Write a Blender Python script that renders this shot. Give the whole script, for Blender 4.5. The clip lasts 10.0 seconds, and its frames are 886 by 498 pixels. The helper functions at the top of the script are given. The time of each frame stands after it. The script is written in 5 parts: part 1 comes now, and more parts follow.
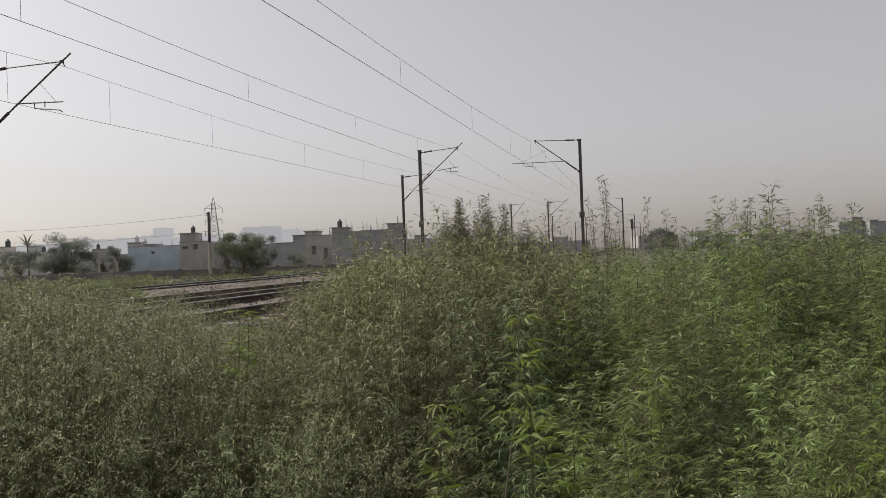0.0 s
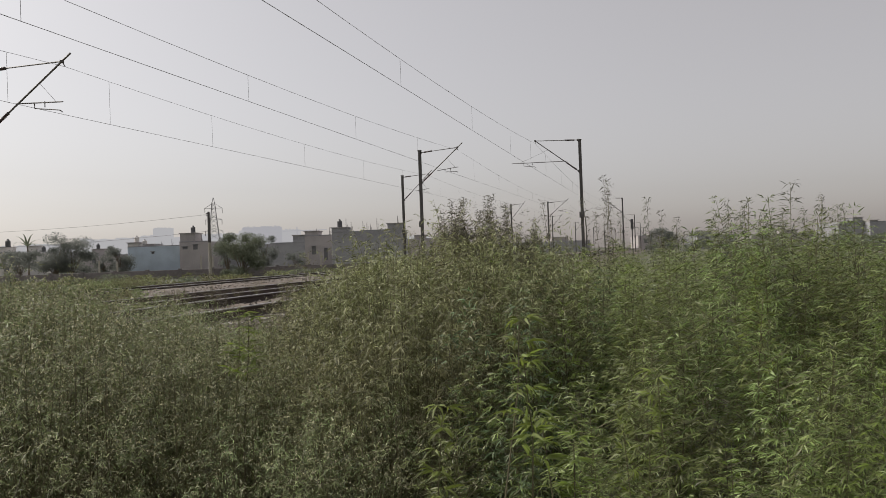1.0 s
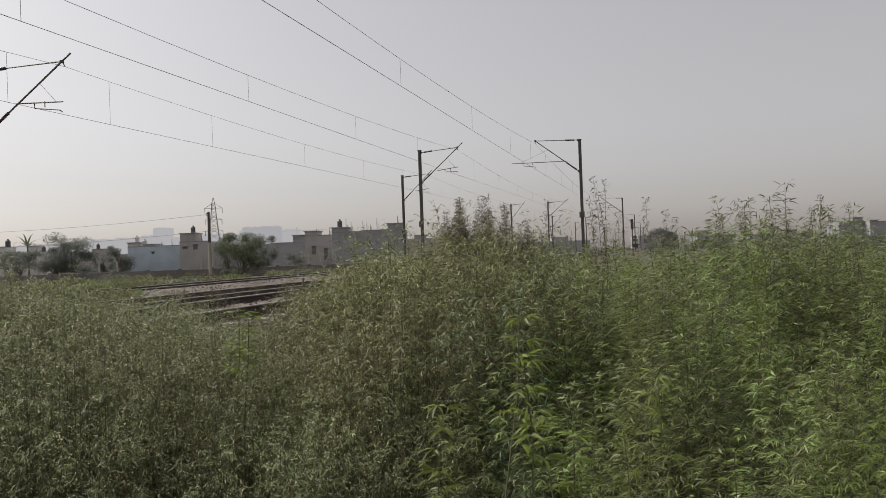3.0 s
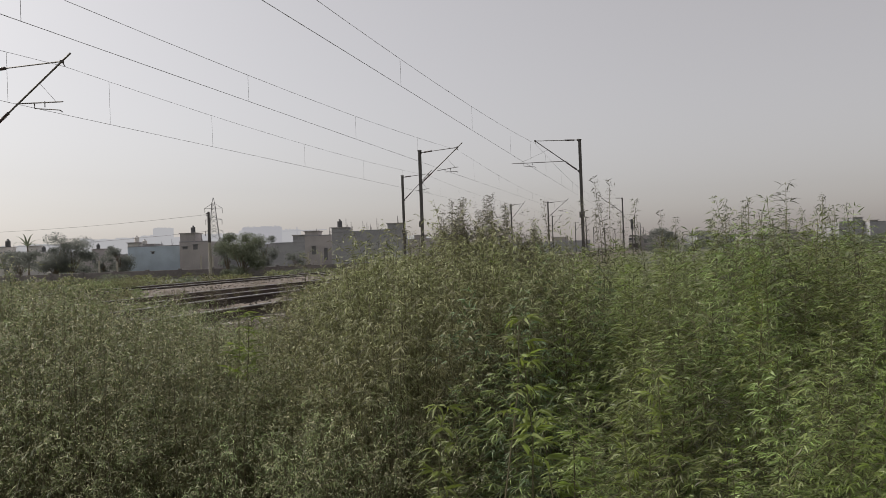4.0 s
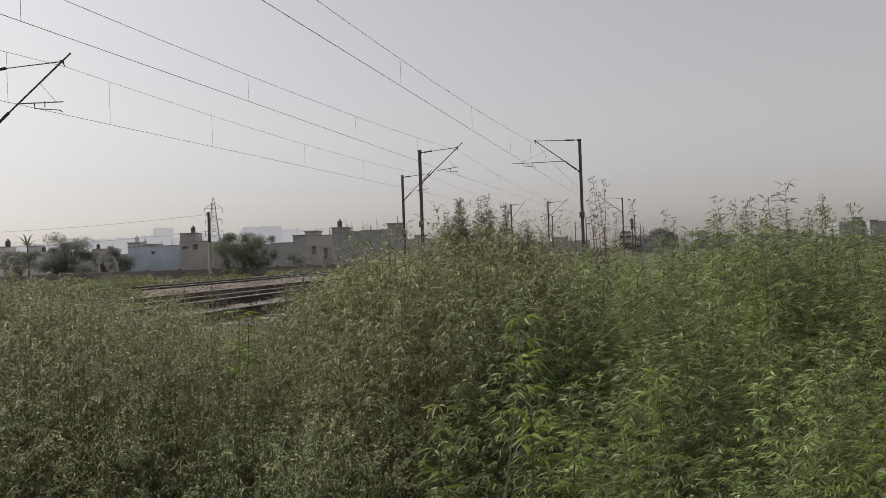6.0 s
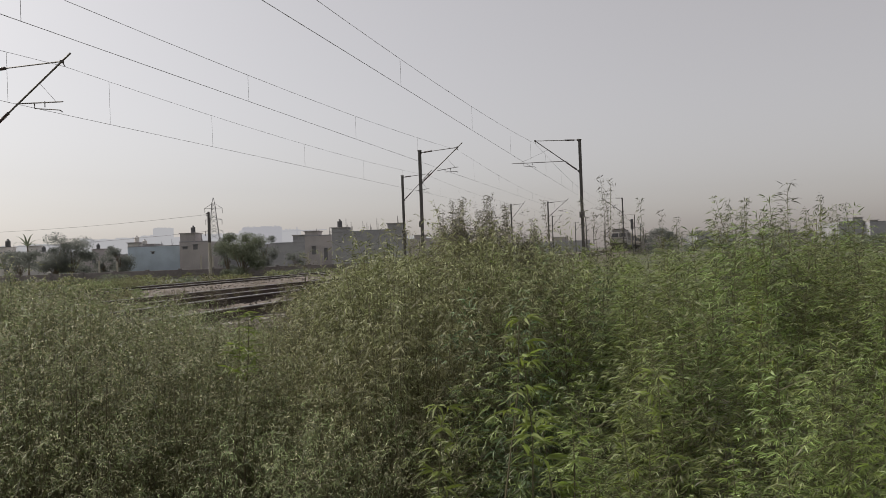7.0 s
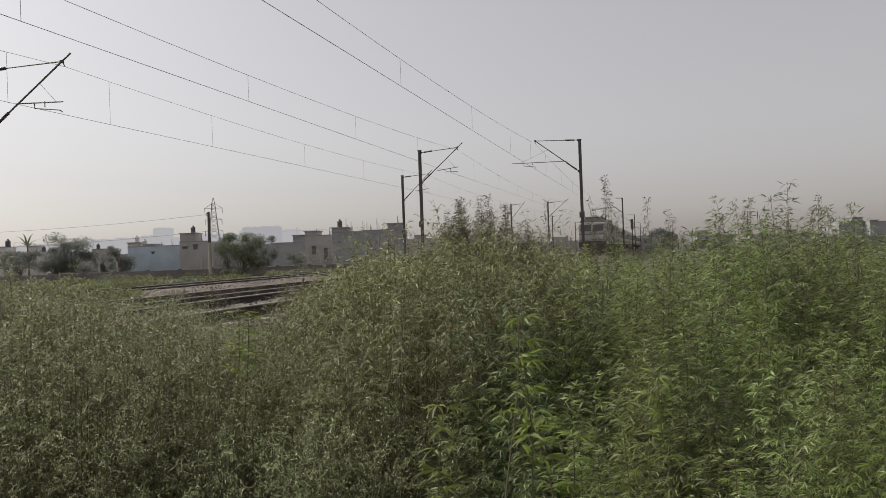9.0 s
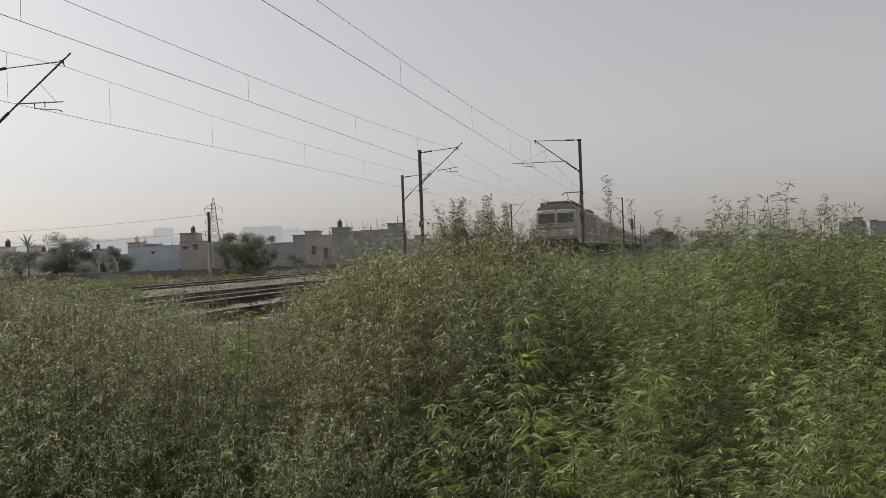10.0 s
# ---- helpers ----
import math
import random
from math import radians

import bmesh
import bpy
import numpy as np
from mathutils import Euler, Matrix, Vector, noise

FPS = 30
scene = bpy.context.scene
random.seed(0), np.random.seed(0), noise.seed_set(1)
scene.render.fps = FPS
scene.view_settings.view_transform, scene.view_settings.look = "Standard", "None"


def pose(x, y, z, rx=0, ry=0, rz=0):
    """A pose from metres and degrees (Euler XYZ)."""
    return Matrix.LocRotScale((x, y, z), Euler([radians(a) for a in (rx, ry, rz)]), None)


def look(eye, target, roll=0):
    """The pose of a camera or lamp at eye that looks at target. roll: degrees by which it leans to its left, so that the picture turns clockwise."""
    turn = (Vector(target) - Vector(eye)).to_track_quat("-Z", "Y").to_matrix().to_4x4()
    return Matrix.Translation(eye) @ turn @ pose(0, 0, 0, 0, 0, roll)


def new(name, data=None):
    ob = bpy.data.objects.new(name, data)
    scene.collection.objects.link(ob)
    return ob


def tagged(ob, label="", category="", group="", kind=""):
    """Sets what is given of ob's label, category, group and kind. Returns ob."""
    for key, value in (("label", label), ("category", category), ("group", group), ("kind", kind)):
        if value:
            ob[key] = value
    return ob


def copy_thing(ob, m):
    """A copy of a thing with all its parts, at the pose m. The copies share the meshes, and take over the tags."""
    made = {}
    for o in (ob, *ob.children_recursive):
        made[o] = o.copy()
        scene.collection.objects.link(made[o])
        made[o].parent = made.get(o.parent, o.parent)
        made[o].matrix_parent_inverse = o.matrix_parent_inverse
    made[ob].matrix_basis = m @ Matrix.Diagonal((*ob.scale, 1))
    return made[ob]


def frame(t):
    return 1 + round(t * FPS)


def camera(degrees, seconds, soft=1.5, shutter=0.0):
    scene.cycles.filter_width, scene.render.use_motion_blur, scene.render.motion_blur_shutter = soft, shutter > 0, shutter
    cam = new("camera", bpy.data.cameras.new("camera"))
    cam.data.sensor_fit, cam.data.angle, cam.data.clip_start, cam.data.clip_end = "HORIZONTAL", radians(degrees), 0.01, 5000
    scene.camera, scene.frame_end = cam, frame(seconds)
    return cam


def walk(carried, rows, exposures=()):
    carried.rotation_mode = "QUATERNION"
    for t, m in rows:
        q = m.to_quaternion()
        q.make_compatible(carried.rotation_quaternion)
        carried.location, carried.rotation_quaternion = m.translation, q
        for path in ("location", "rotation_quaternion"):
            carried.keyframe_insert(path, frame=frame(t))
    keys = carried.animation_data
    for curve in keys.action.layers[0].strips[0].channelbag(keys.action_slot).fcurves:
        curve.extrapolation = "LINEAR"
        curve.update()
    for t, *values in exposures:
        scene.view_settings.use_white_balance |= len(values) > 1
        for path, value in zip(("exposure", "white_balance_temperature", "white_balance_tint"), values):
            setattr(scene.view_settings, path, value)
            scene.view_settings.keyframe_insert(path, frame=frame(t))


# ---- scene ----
# ---- camera, standing on its stand ----
EYE_Z = 1.6
cam = camera(64, 10.0, soft=0.6, shutter=0.5)
STAND = look((0, 0, EYE_Z), (0, 100, EYE_Z + 0.59), -2.12)
walk(cam, [(0.0, STAND), (10.0, STAND)], exposures=[(0.0, 0.0), (10.0, 0.0)])

# ---- daylight: hazy sky, soft veiled sun from the left ----
SUN_EL, SUN_AZ = radians(44), radians(-62)
world = bpy.data.worlds.new("hazy_sky")
scene.world = world
world.use_nodes = True
wn = world.node_tree.nodes
wl = world.node_tree.links
wn.clear()
sky = wn.new("ShaderNodeTexSky")
sky.sky_type = "NISHITA"
sky.sun_disc = False
sky.sun_elevation, sky.sun_rotation = SUN_EL, SUN_AZ
sky.altitude, sky.air_density, sky.dust_density, sky.ozone_density = 0, 1.0, 2.6, 2.0
hsv = wn.new("ShaderNodeHueSaturation")
hsv.inputs["Saturation"].default_value = 0.32
bg = wn.new("ShaderNodeBackground")
bg.inputs["Strength"].default_value = 0.112
wout = wn.new("ShaderNodeOutputWorld")
veil = wn.new("ShaderNodeMix")
veil.data_type = "RGBA"
veil.inputs[0].default_value = 0.30
veil.inputs[7].default_value = (6.2, 5.35, 5.0, 1)
wl.new(sky.outputs[0], hsv.inputs["Color"])
wl.new(hsv.outputs[0], veil.inputs[6])
wl.new(veil.outputs[2], bg.inputs["Color"])
wl.new(bg.outputs[0], wout.inputs[0])
sun = new("sun", bpy.data.lights.new("sun", "SUN"))
sun.data.energy, sun.data.angle, sun.data.color = 3.5, radians(20), (1.0, 0.93, 0.84)
sun.matrix_world = look((math.sin(SUN_AZ) * 100, math.cos(SUN_AZ) * 100, math.tan(SUN_EL) * 100), (0, 0, 0))


# ---- materials ----
def mat(name, base, rough=0.8, vary=0.25, scale=4.0, fine=40.0, bump=0.3, metal=0.0, tint=None, amount=0.35, spread=0.0, leaf=0.0, spec=0.5, dry=0.75, isle=(0.45, 1.75)):
    """Surface with two scales of variation; tint: second colour in stains; spread: change from object to object; leaf:
    light let through; dry: strength of pale leaves, withered or highlight specks alike.
    """
    m = bpy.data.materials.new(name)
    m.use_nodes = True
    n, l = m.node_tree.nodes, m.node_tree.links
    p = n["Principled BSDF"]
    out = n["Material Output"]
    p.inputs["Roughness"].default_value = rough
    p.inputs["Metallic"].default_value = metal
    p.inputs["Specular IOR Level"].default_value = spec
    tc = n.new("ShaderNodeTexCoord")
    big, small = n.new("ShaderNodeTexNoise"), n.new("ShaderNodeTexNoise")
    big.inputs["Scale"].default_value, small.inputs["Scale"].default_value = scale, fine
    big.inputs["Detail"].default_value, small.inputs["Detail"].default_value = 5, 3
    for t in (big, small):
        l.new(tc.outputs["Object"], t.inputs["Vector"])
    ramp = n.new("ShaderNodeMapRange")
    ramp.inputs["From Min"].default_value, ramp.inputs["From Max"].default_value = 0.4, 0.65
    l.new(big.outputs["Fac"], ramp.inputs["Value"])
    ramp.inputs["To Max"].default_value = amount
    mix = n.new("ShaderNodeMix")
    mix.data_type = "RGBA"
    mix.inputs[6].default_value = (*base, 1)
    mix.inputs[7].default_value = (*(tint or [c * (1 - vary) for c in base]), 1)
    l.new(ramp.outputs[0], mix.inputs[0])
    val = n.new("ShaderNodeHueSaturation")
    l.new(mix.outputs[2], val.inputs["Color"])
    vr = n.new("ShaderNodeMapRange")
    vr.inputs["From Min"].default_value, vr.inputs["From Max"].default_value = 0.25, 0.75
    vr.inputs["To Min"].default_value, vr.inputs["To Max"].default_value = 1 - vary, 1 + vary
    l.new(small.outputs["Fac"], vr.inputs["Value"])
    last = vr.outputs[0]
    if leaf > 0:
        geo = n.new("ShaderNodeNewGeometry")
        gr = n.new("ShaderNodeMapRange")
        gr.inputs["To Min"].default_value, gr.inputs["To Max"].default_value = isle
        l.new(geo.outputs["Random Per Island"], gr.inputs["Value"])
        mul = n.new("ShaderNodeMath")
        mul.operation = "MULTIPLY"
        l.new(last, mul.inputs[0])
        l.new(gr.outputs[0], mul.inputs[1])
        last = mul.outputs[0]
    if spread > 0:
        oi = n.new("ShaderNodeObjectInfo")
        sr = n.new("ShaderNodeMapRange")
        sr.inputs["To Min"].default_value, sr.inputs["To Max"].default_value = 1 - spread, 1 + spread
        l.new(oi.outputs["Random"], sr.inputs["Value"])
        mul = n.new("ShaderNodeMath")
        mul.operation = "MULTIPLY"
        l.new(last, mul.inputs[0])
        l.new(sr.outputs[0], mul.inputs[1])
        last = mul.outputs[0]
        hr = n.new("ShaderNodeMapRange")
        hr.inputs["To Min"].default_value, hr.inputs["To Max"].default_value = 0.5 - 0.06 * spread, 0.5 + 0.05 * spread
        l.new(oi.outputs["Random"], hr.inputs["Value"])
        l.new(hr.outputs[0], val.inputs["Hue"])
    l.new(last, val.inputs["Value"])
    if leaf > 0.1:
        # Some leaves turn pale: withered ones, and highlight specks put into the colour.
        pale = n.new("ShaderNodeMapRange")
        pale.inputs["From Min"].default_value, pale.inputs["From Max"].default_value = 0.80, 0.92
        pale.inputs["To Max"].default_value = dry
        wob = n.new("ShaderNodeMath")
        wob.operation = "FRACT"
        sc7 = n.new("ShaderNodeMath")
        sc7.operation = "MULTIPLY"
        sc7.inputs[1].default_value = 7.31
        l.new(geo.outputs["Random Per Island"], sc7.inputs[0])
        l.new(sc7.outputs[0], wob.inputs[0])
        l.new(wob.outputs[0], pale.inputs["Value"])
        dm = n.new("ShaderNodeMix")
        dm.data_type = "RGBA"
        dm.inputs[7].default_value = (0.37, 0.36, 0.25, 1)
        l.new(pale.outputs[0], dm.inputs[0])
        l.new(mix.outputs[2], dm.inputs[6])
        l.new(dm.outputs[2], val.inputs["Color"])
    l.new(val.outputs[0], p.inputs["Base Color"])
    if bump > 0:
        b = n.new("ShaderNodeBump")
        b.inputs["Strength"].default_value = bump
        b.inputs["Distance"].default_value = 0.02
        l.new(small.outputs["Fac"], b.inputs["Height"])
        l.new(b.outputs[0], p.inputs["Normal"])
    if leaf > 0:
        tr = n.new("ShaderNodeBsdfTranslucent")
        l.new(val.outputs[0], tr.inputs["Color"])
        ms = n.new("ShaderNodeMixShader")
        ms.inputs[0].default_value = leaf
        l.new(p.outputs[0], ms.inputs[1])
        l.new(tr.outputs[0], ms.inputs[2])
        l.new(ms.outputs[0], out.inputs["Surface"])
    return m


# Even emission that stands in for haze over far things.
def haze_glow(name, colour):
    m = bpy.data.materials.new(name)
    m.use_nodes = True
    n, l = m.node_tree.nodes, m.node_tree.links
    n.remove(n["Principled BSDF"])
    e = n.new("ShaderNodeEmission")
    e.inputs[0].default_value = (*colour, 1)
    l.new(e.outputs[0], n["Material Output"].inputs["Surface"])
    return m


M_SOIL = mat("dry_soil", (0.085, 0.085, 0.052), 0.95, 0.3, 0.05, 3.0, 0.4, tint=(0.055, 0.068, 0.035), amount=0.8)
M_BALLAST = mat("ballast_stone", (0.14, 0.122, 0.107), 0.9, 0.5, 1.2, 22.0, 1.0, tint=(0.15, 0.115, 0.088), amount=0.7)
M_STONE = mat("loose_stone", (0.16, 0.145, 0.13), 0.9, 0.3, 3.0, 30.0, 0.5, spread=0.3, leaf=0.001)
M_RAIL = mat("rusty_rail_side", (0.055, 0.043, 0.038), 0.85, 0.3, 2.0, 30.0, 0.3, tint=(0.085, 0.056, 0.042))
M_RAILTOP = mat("worn_rail_top", (0.28, 0.27, 0.26), 0.4, 0.1, 2.0, 20.0, 0.05, metal=0.4)
M_SLEEPER = mat("concrete_sleeper", (0.36, 0.34, 0.31), 0.9, 0.2, 2.0, 25.0, 0.3, spread=0.2)
M_MAST = mat("galvanised_mast_steel", (0.11, 0.105, 0.10), 0.6, 0.25, 3.0, 30.0, 0.1, metal=0.5)
M_TUBE = mat("grey_bracket_tube", (0.12, 0.115, 0.11), 0.55, 0.2, 3.0, 30.0, 0.05, metal=0.5)
M_INSUL = mat("brown_porcelain", (0.06, 0.04, 0.035), 0.3, 0.1, 3.0, 30.0, 0.0)
M_WIRE = mat("copper_wire_tarnished", (0.12, 0.115, 0.11), 0.7, 0.1, 3.0, 30.0, 0.0, metal=0.2)
M_CONC = mat("concrete_post", (0.42, 0.39, 0.34), 0.9, 0.2, 2.0, 25.0, 0.3)
M_HEMP = mat("hemp_leaf", (0.153, 0.196, 0.066), 0.42, 0.2, 3.0, 30.0, 0.0, tint=(0.14, 0.16, 0.04), spread=0.35, leaf=0.28, spec=0.3, dry=0.32)
M_HEMPY = mat("young_hemp_leaf", (0.185, 0.245, 0.05), 0.5, 0.2, 3.0, 30.0, 0.0, spread=0.15, leaf=0.4, spec=0.3, dry=0.1, isle=(0.7, 1.3))
M_HEMPB = mat("blue_green_leaf", (0.125, 0.19, 0.09), 0.5, 0.2, 3.0, 30.0, 0.0, spread=0.2, leaf=0.25, spec=0.4)
M_WEED = mat("feathery_weed_leaf", (0.168, 0.207, 0.092), 0.55, 0.25, 3.0, 30.0, 0.0, tint=(0.165, 0.16, 0.07), spread=0.3, leaf=0.2, spec=0.3)
M_MOUND = mat("fine_yellow_green_leaf", (0.195, 0.212, 0.10), 0.55, 0.2, 3.0, 30.0, 0.0, tint=(0.17, 0.14, 0.068), spread=0.3, leaf=0.2, spec=0.3, dry=0.3)
M_SEED = mat("dry_seed_heads", (0.37, 0.355, 0.225), 0.8, 0.2, 3.0, 30.0, 0.0, leaf=0.2, spec=0.2)
M_STEM = mat("weed_stem", (0.13, 0.12, 0.06), 0.7, 0.2, 6.0, 40.0, 0.0, spread=0.3)
# Hemp green dulled in the colour, for stalks shaded against the sky.
M_STALK = mat("silhouette_stalk_leaf", (0.13, 0.14, 0.092), 0.6, 0.2, 3.0, 30.0, 0.0, spread=0.2, leaf=0.3, spec=0.3, dry=0.2)
M_DRY = mat("dry_grey_twigs", (0.27, 0.235, 0.20), 0.8, 0.2, 3.0, 30.0, 0.0, spread=0.25, leaf=0.2, spec=0.2, dry=0.5)
# Dark tone puts the backlit silhouette of these weeds into the leaf colour.
M_DARKLEAF = mat("silhouette_dark_leaf", (0.112, 0.105, 0.074), 0.7, 0.2, 3.0, 30.0, 0.0, spread=0.2, leaf=0.25, spec=0.3, dry=0.1)
# Leaf green lightened, so that the haze of distance sits in the colour.
M_TREE = mat("hazed_tree_leaf", (0.195, 0.22, 0.155), 0.8, 0.15, 1.0, 10.0, 0.0, spread=0.12, leaf=0.4, spec=0.15, dry=0.0, isle=(0.75, 1.25))
# Far copy: paler and flatter, with more haze put into the colour.
M_TREEFAR = mat("pale_hazed_tree_leaf", (0.20, 0.215, 0.195), 0.8, 0.12, 1.0, 10.0, 0.0, spread=0.1, leaf=0.45, spec=0.1, dry=0.0, isle=(0.85, 1.15))
M_BARK = mat("grey_bark", (0.16, 0.13, 0.10), 0.9, 0.3, 3.0, 20.0, 0.5)
M_PLASTER = mat("grey_cement_plaster", (0.36, 0.36, 0.375), 0.9, 0.15, 0.5, 6.0, 0.15, tint=(0.27, 0.27, 0.285), amount=0.7)
M_PLASTER2 = mat("brownish_plaster", (0.43, 0.40, 0.395), 0.9, 0.12, 0.4, 6.0, 0.1, tint=(0.33, 0.31, 0.31), amount=0.7)
M_BLUE = mat("pale_blue_wall_paint", (0.50, 0.58, 0.66), 0.85, 0.08, 0.4, 6.0, 0.1, tint=(0.36, 0.42, 0.48), amount=0.6)
M_WHITE = mat("dull_white_wall_paint", (0.62, 0.60, 0.58), 0.85, 0.1, 0.5, 6.0, 0.1, tint=(0.45, 0.43, 0.41), amount=0.6)
M_BRICK = mat("old_brick_wall", (0.20, 0.18, 0.178), 0.95, 0.25, 0.5, 5.0, 0.3, tint=(0.15, 0.14, 0.138), amount=0.7)
M_DARK = mat("dark_opening", (0.15, 0.15, 0.16), 0.6, 0.1, 1.0, 5.0, 0.0)
M_TANK = mat("black_plastic_tank", (0.085, 0.085, 0.09), 0.5, 0.1, 1.0, 5.0, 0.0)
M_LOCO = mat("dusty_off_white_loco_paint", (0.40, 0.385, 0.37), 0.55, 0.15, 1.6, 9.0, 0.05, tint=(0.24, 0.225, 0.215), amount=0.5)
M_STRIPE = mat("dull_grey_stripe", (0.19, 0.175, 0.17), 0.5, 0.1, 1.0, 12.0, 0.05)
M_ROOFPAINT = mat("dull_grey_roof_paint", (0.25, 0.24, 0.23), 0.7, 0.2, 1.0, 12.0, 0.1, tint=(0.14, 0.135, 0.13), amount=0.5)
M_ROOF = mat("sooty_roof", (0.11, 0.105, 0.10), 0.8, 0.2, 1.0, 12.0, 0.2)
M_GLASS = mat("dark_window_glass", (0.085, 0.085, 0.09), 0.25, 0.1, 1.0, 5.0, 0.0)
M_COACH = mat("beige_coach_paint", (0.46, 0.42, 0.33), 0.55, 0.1, 0.6, 8.0, 0.05, tint=(0.33, 0.29, 0.23), amount=0.6)
M_COACHB = mat("dull_brown_coach_band", (0.20, 0.15, 0.12), 0.55, 0.1, 0.6, 8.0, 0.05)
M_UNDER = mat("oily_underframe", (0.085, 0.076, 0.07), 0.85, 0.3, 2.0, 15.0, 0.3)
M_LAMP = mat("lamp_lens", (0.6, 0.6, 0.55), 0.15, 0.05, 2.0, 15.0, 0.0)
# Steel grey lightened to put the distance haze into the colour.
M_PYLON = mat("hazed_pylon_steel", (0.34, 0.34, 0.35), 0.7, 0.1, 1.0, 5.0, 0.0)
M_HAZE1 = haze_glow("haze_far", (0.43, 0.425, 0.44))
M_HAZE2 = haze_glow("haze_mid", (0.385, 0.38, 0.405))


# ---- mesh helpers ----
def link(name, me, material, parent=None, label=""):
    ob = new(name, me)
    me.materials.append(material)
    if parent:
        ob.parent = parent
    if label:
        ob["label"] = label
    return ob


def part(name, bm, material, parent=None, label="", smooth=False):
    me = bpy.data.meshes.new(name)
    bm.to_mesh(me)
    bm.free()
    if smooth:
        me.polygons.foreach_set("use_smooth", [True] * len(me.polygons))
    return link(name, me, material, parent, label)


def holder(name, m=None):
    ob = new(name)
    ob.empty_display_size = 0.2
    if m is not None:
        ob.matrix_basis = m
    return ob


def add_box(bm, x0, x1, y0, y1, z0, z1, bevel=0.0, m=None):
    r = bmesh.ops.create_cube(bm, size=1.0)
    vs = r["verts"]
    bmesh.ops.transform(bm, verts=vs, matrix=Matrix.Translation(((x0 + x1) / 2, (y0 + y1) / 2, (z0 + z1) / 2)) @ Matrix.Diagonal((x1 - x0, y1 - y0, z1 - z0, 1)))
    if bevel > 0:
        es = list({e for v in vs for e in v.link_edges})
        g = bmesh.ops.bevel(bm, geom=es, offset=bevel, segments=1, affect="EDGES", profile=0.5)
        vs = list({v for f in g["faces"] for v in f.verts} | {v for v in vs if v.is_valid})
    if m is not None:
        bmesh.ops.transform(bm, verts=vs, matrix=m)
    return vs


def add_tube(bm, points, radius, sides=6, radius_end=None):
    """A round bar along points, tapered to radius_end."""
    pts = [Vector(p) for p in points]
    rings = []
    for i, p in enumerate(pts):
        d = (pts[min(i + 1, len(pts) - 1)] - pts[max(i - 1, 0)]).normalized()
        a = d.orthogonal().normalized() if abs(d.z) > 0.95 else d.cross(Vector((0, 0, 1))).normalized()
        b = d.cross(a)
        f = i / (len(pts) - 1)
        r = radius + ((radius_end if radius_end is not None else radius) - radius) * f
        rings.append([bm.verts.new(p + (a * math.cos(k * math.tau / sides) + b * math.sin(k * math.tau / sides)) * r) for k in range(sides)])
    for r0, r1 in zip(rings, rings[1:]):
        for k in range(sides):
            bm.faces.new((r0[k], r0[(k + 1) % sides], r1[(k + 1) % sides], r1[k]))
    bm.faces.new(rings[0][::-1])
    bm.faces.new(rings[-1])


def add_loft(bm, sections):
    """Closed body through rings of points that have equal counts."""
    rings = [[bm.verts.new(p) for p in s] for s in sections]
    n = len(rings[0])
    for r0, r1 in zip(rings, rings[1:]):
        for k in range(n):
            bm.faces.new((r0[k], r0[(k + 1) % n], r1[(k + 1) % n], r1[k]))
    bm.faces.new(rings[0][::-1])
    bm.faces.new(rings[-1])
    bmesh.ops.recalc_face_normals(bm, faces=bm.faces)


# ---- plan: the railway runs off to the right of the view; s along it, d across it (to its far side) ----
ALPHA = math.atan(388 / 1254.6)
CA, SA = math.cos(ALPHA), math.sin(ALPHA)
TRACKS = {"near": (6.93, 0.91), "middle": (11.45, 0.78), "far": (17.3, 0.80)}


def drift(s):
    """The line bends a little to its far side beyond the first masts."""
    return 0.0075 * max(0.0, s - 45)


def at(s, d, z=0.0):
    d += drift(s)
    return Vector((s * SA - d * CA, s * CA + d * SA, z))


def along(s, d, z=0.0):
    """Pose whose local y runs with the railway, x to its near side."""
    return Matrix.Translation(at(s, d, z)) @ Matrix.Rotation(-ALPHA + (0.0075 if s > 45 else 0), 4, "Z")


# ---- ground ----
def ground():
    bm = bmesh.new()
    ring = [0, 8, 20, 45, 90, 180, 400, 900, 2000, 4500]
    rows = []
    for r in ring:
        rows.append([bm.verts.new((r * math.sin(a * math.tau / 48), r * math.cos(a * math.tau / 48), (noise.noise((r * 0.3, a, 0)) - 0.2) * 0.06 if 0 < r < 200 else 0)) for a in range(48 if r else 1)])
    for a in range(48):
        bm.faces.new((rows[0][0], rows[1][(a + 1) % 48], rows[1][a]))
        for r0, r1 in zip(rows[1:], rows[2:]):
            bm.faces.new((r0[a], r0[(a + 1) % 48], r1[(a + 1) % 48], r1[a]))
    bmesh.ops.recalc_face_normals(bm, faces=bm.faces)
    tagged(part("ground", bm, M_SOIL), "dry grassy soil reaching to the horizon", "ground", kind="structure")


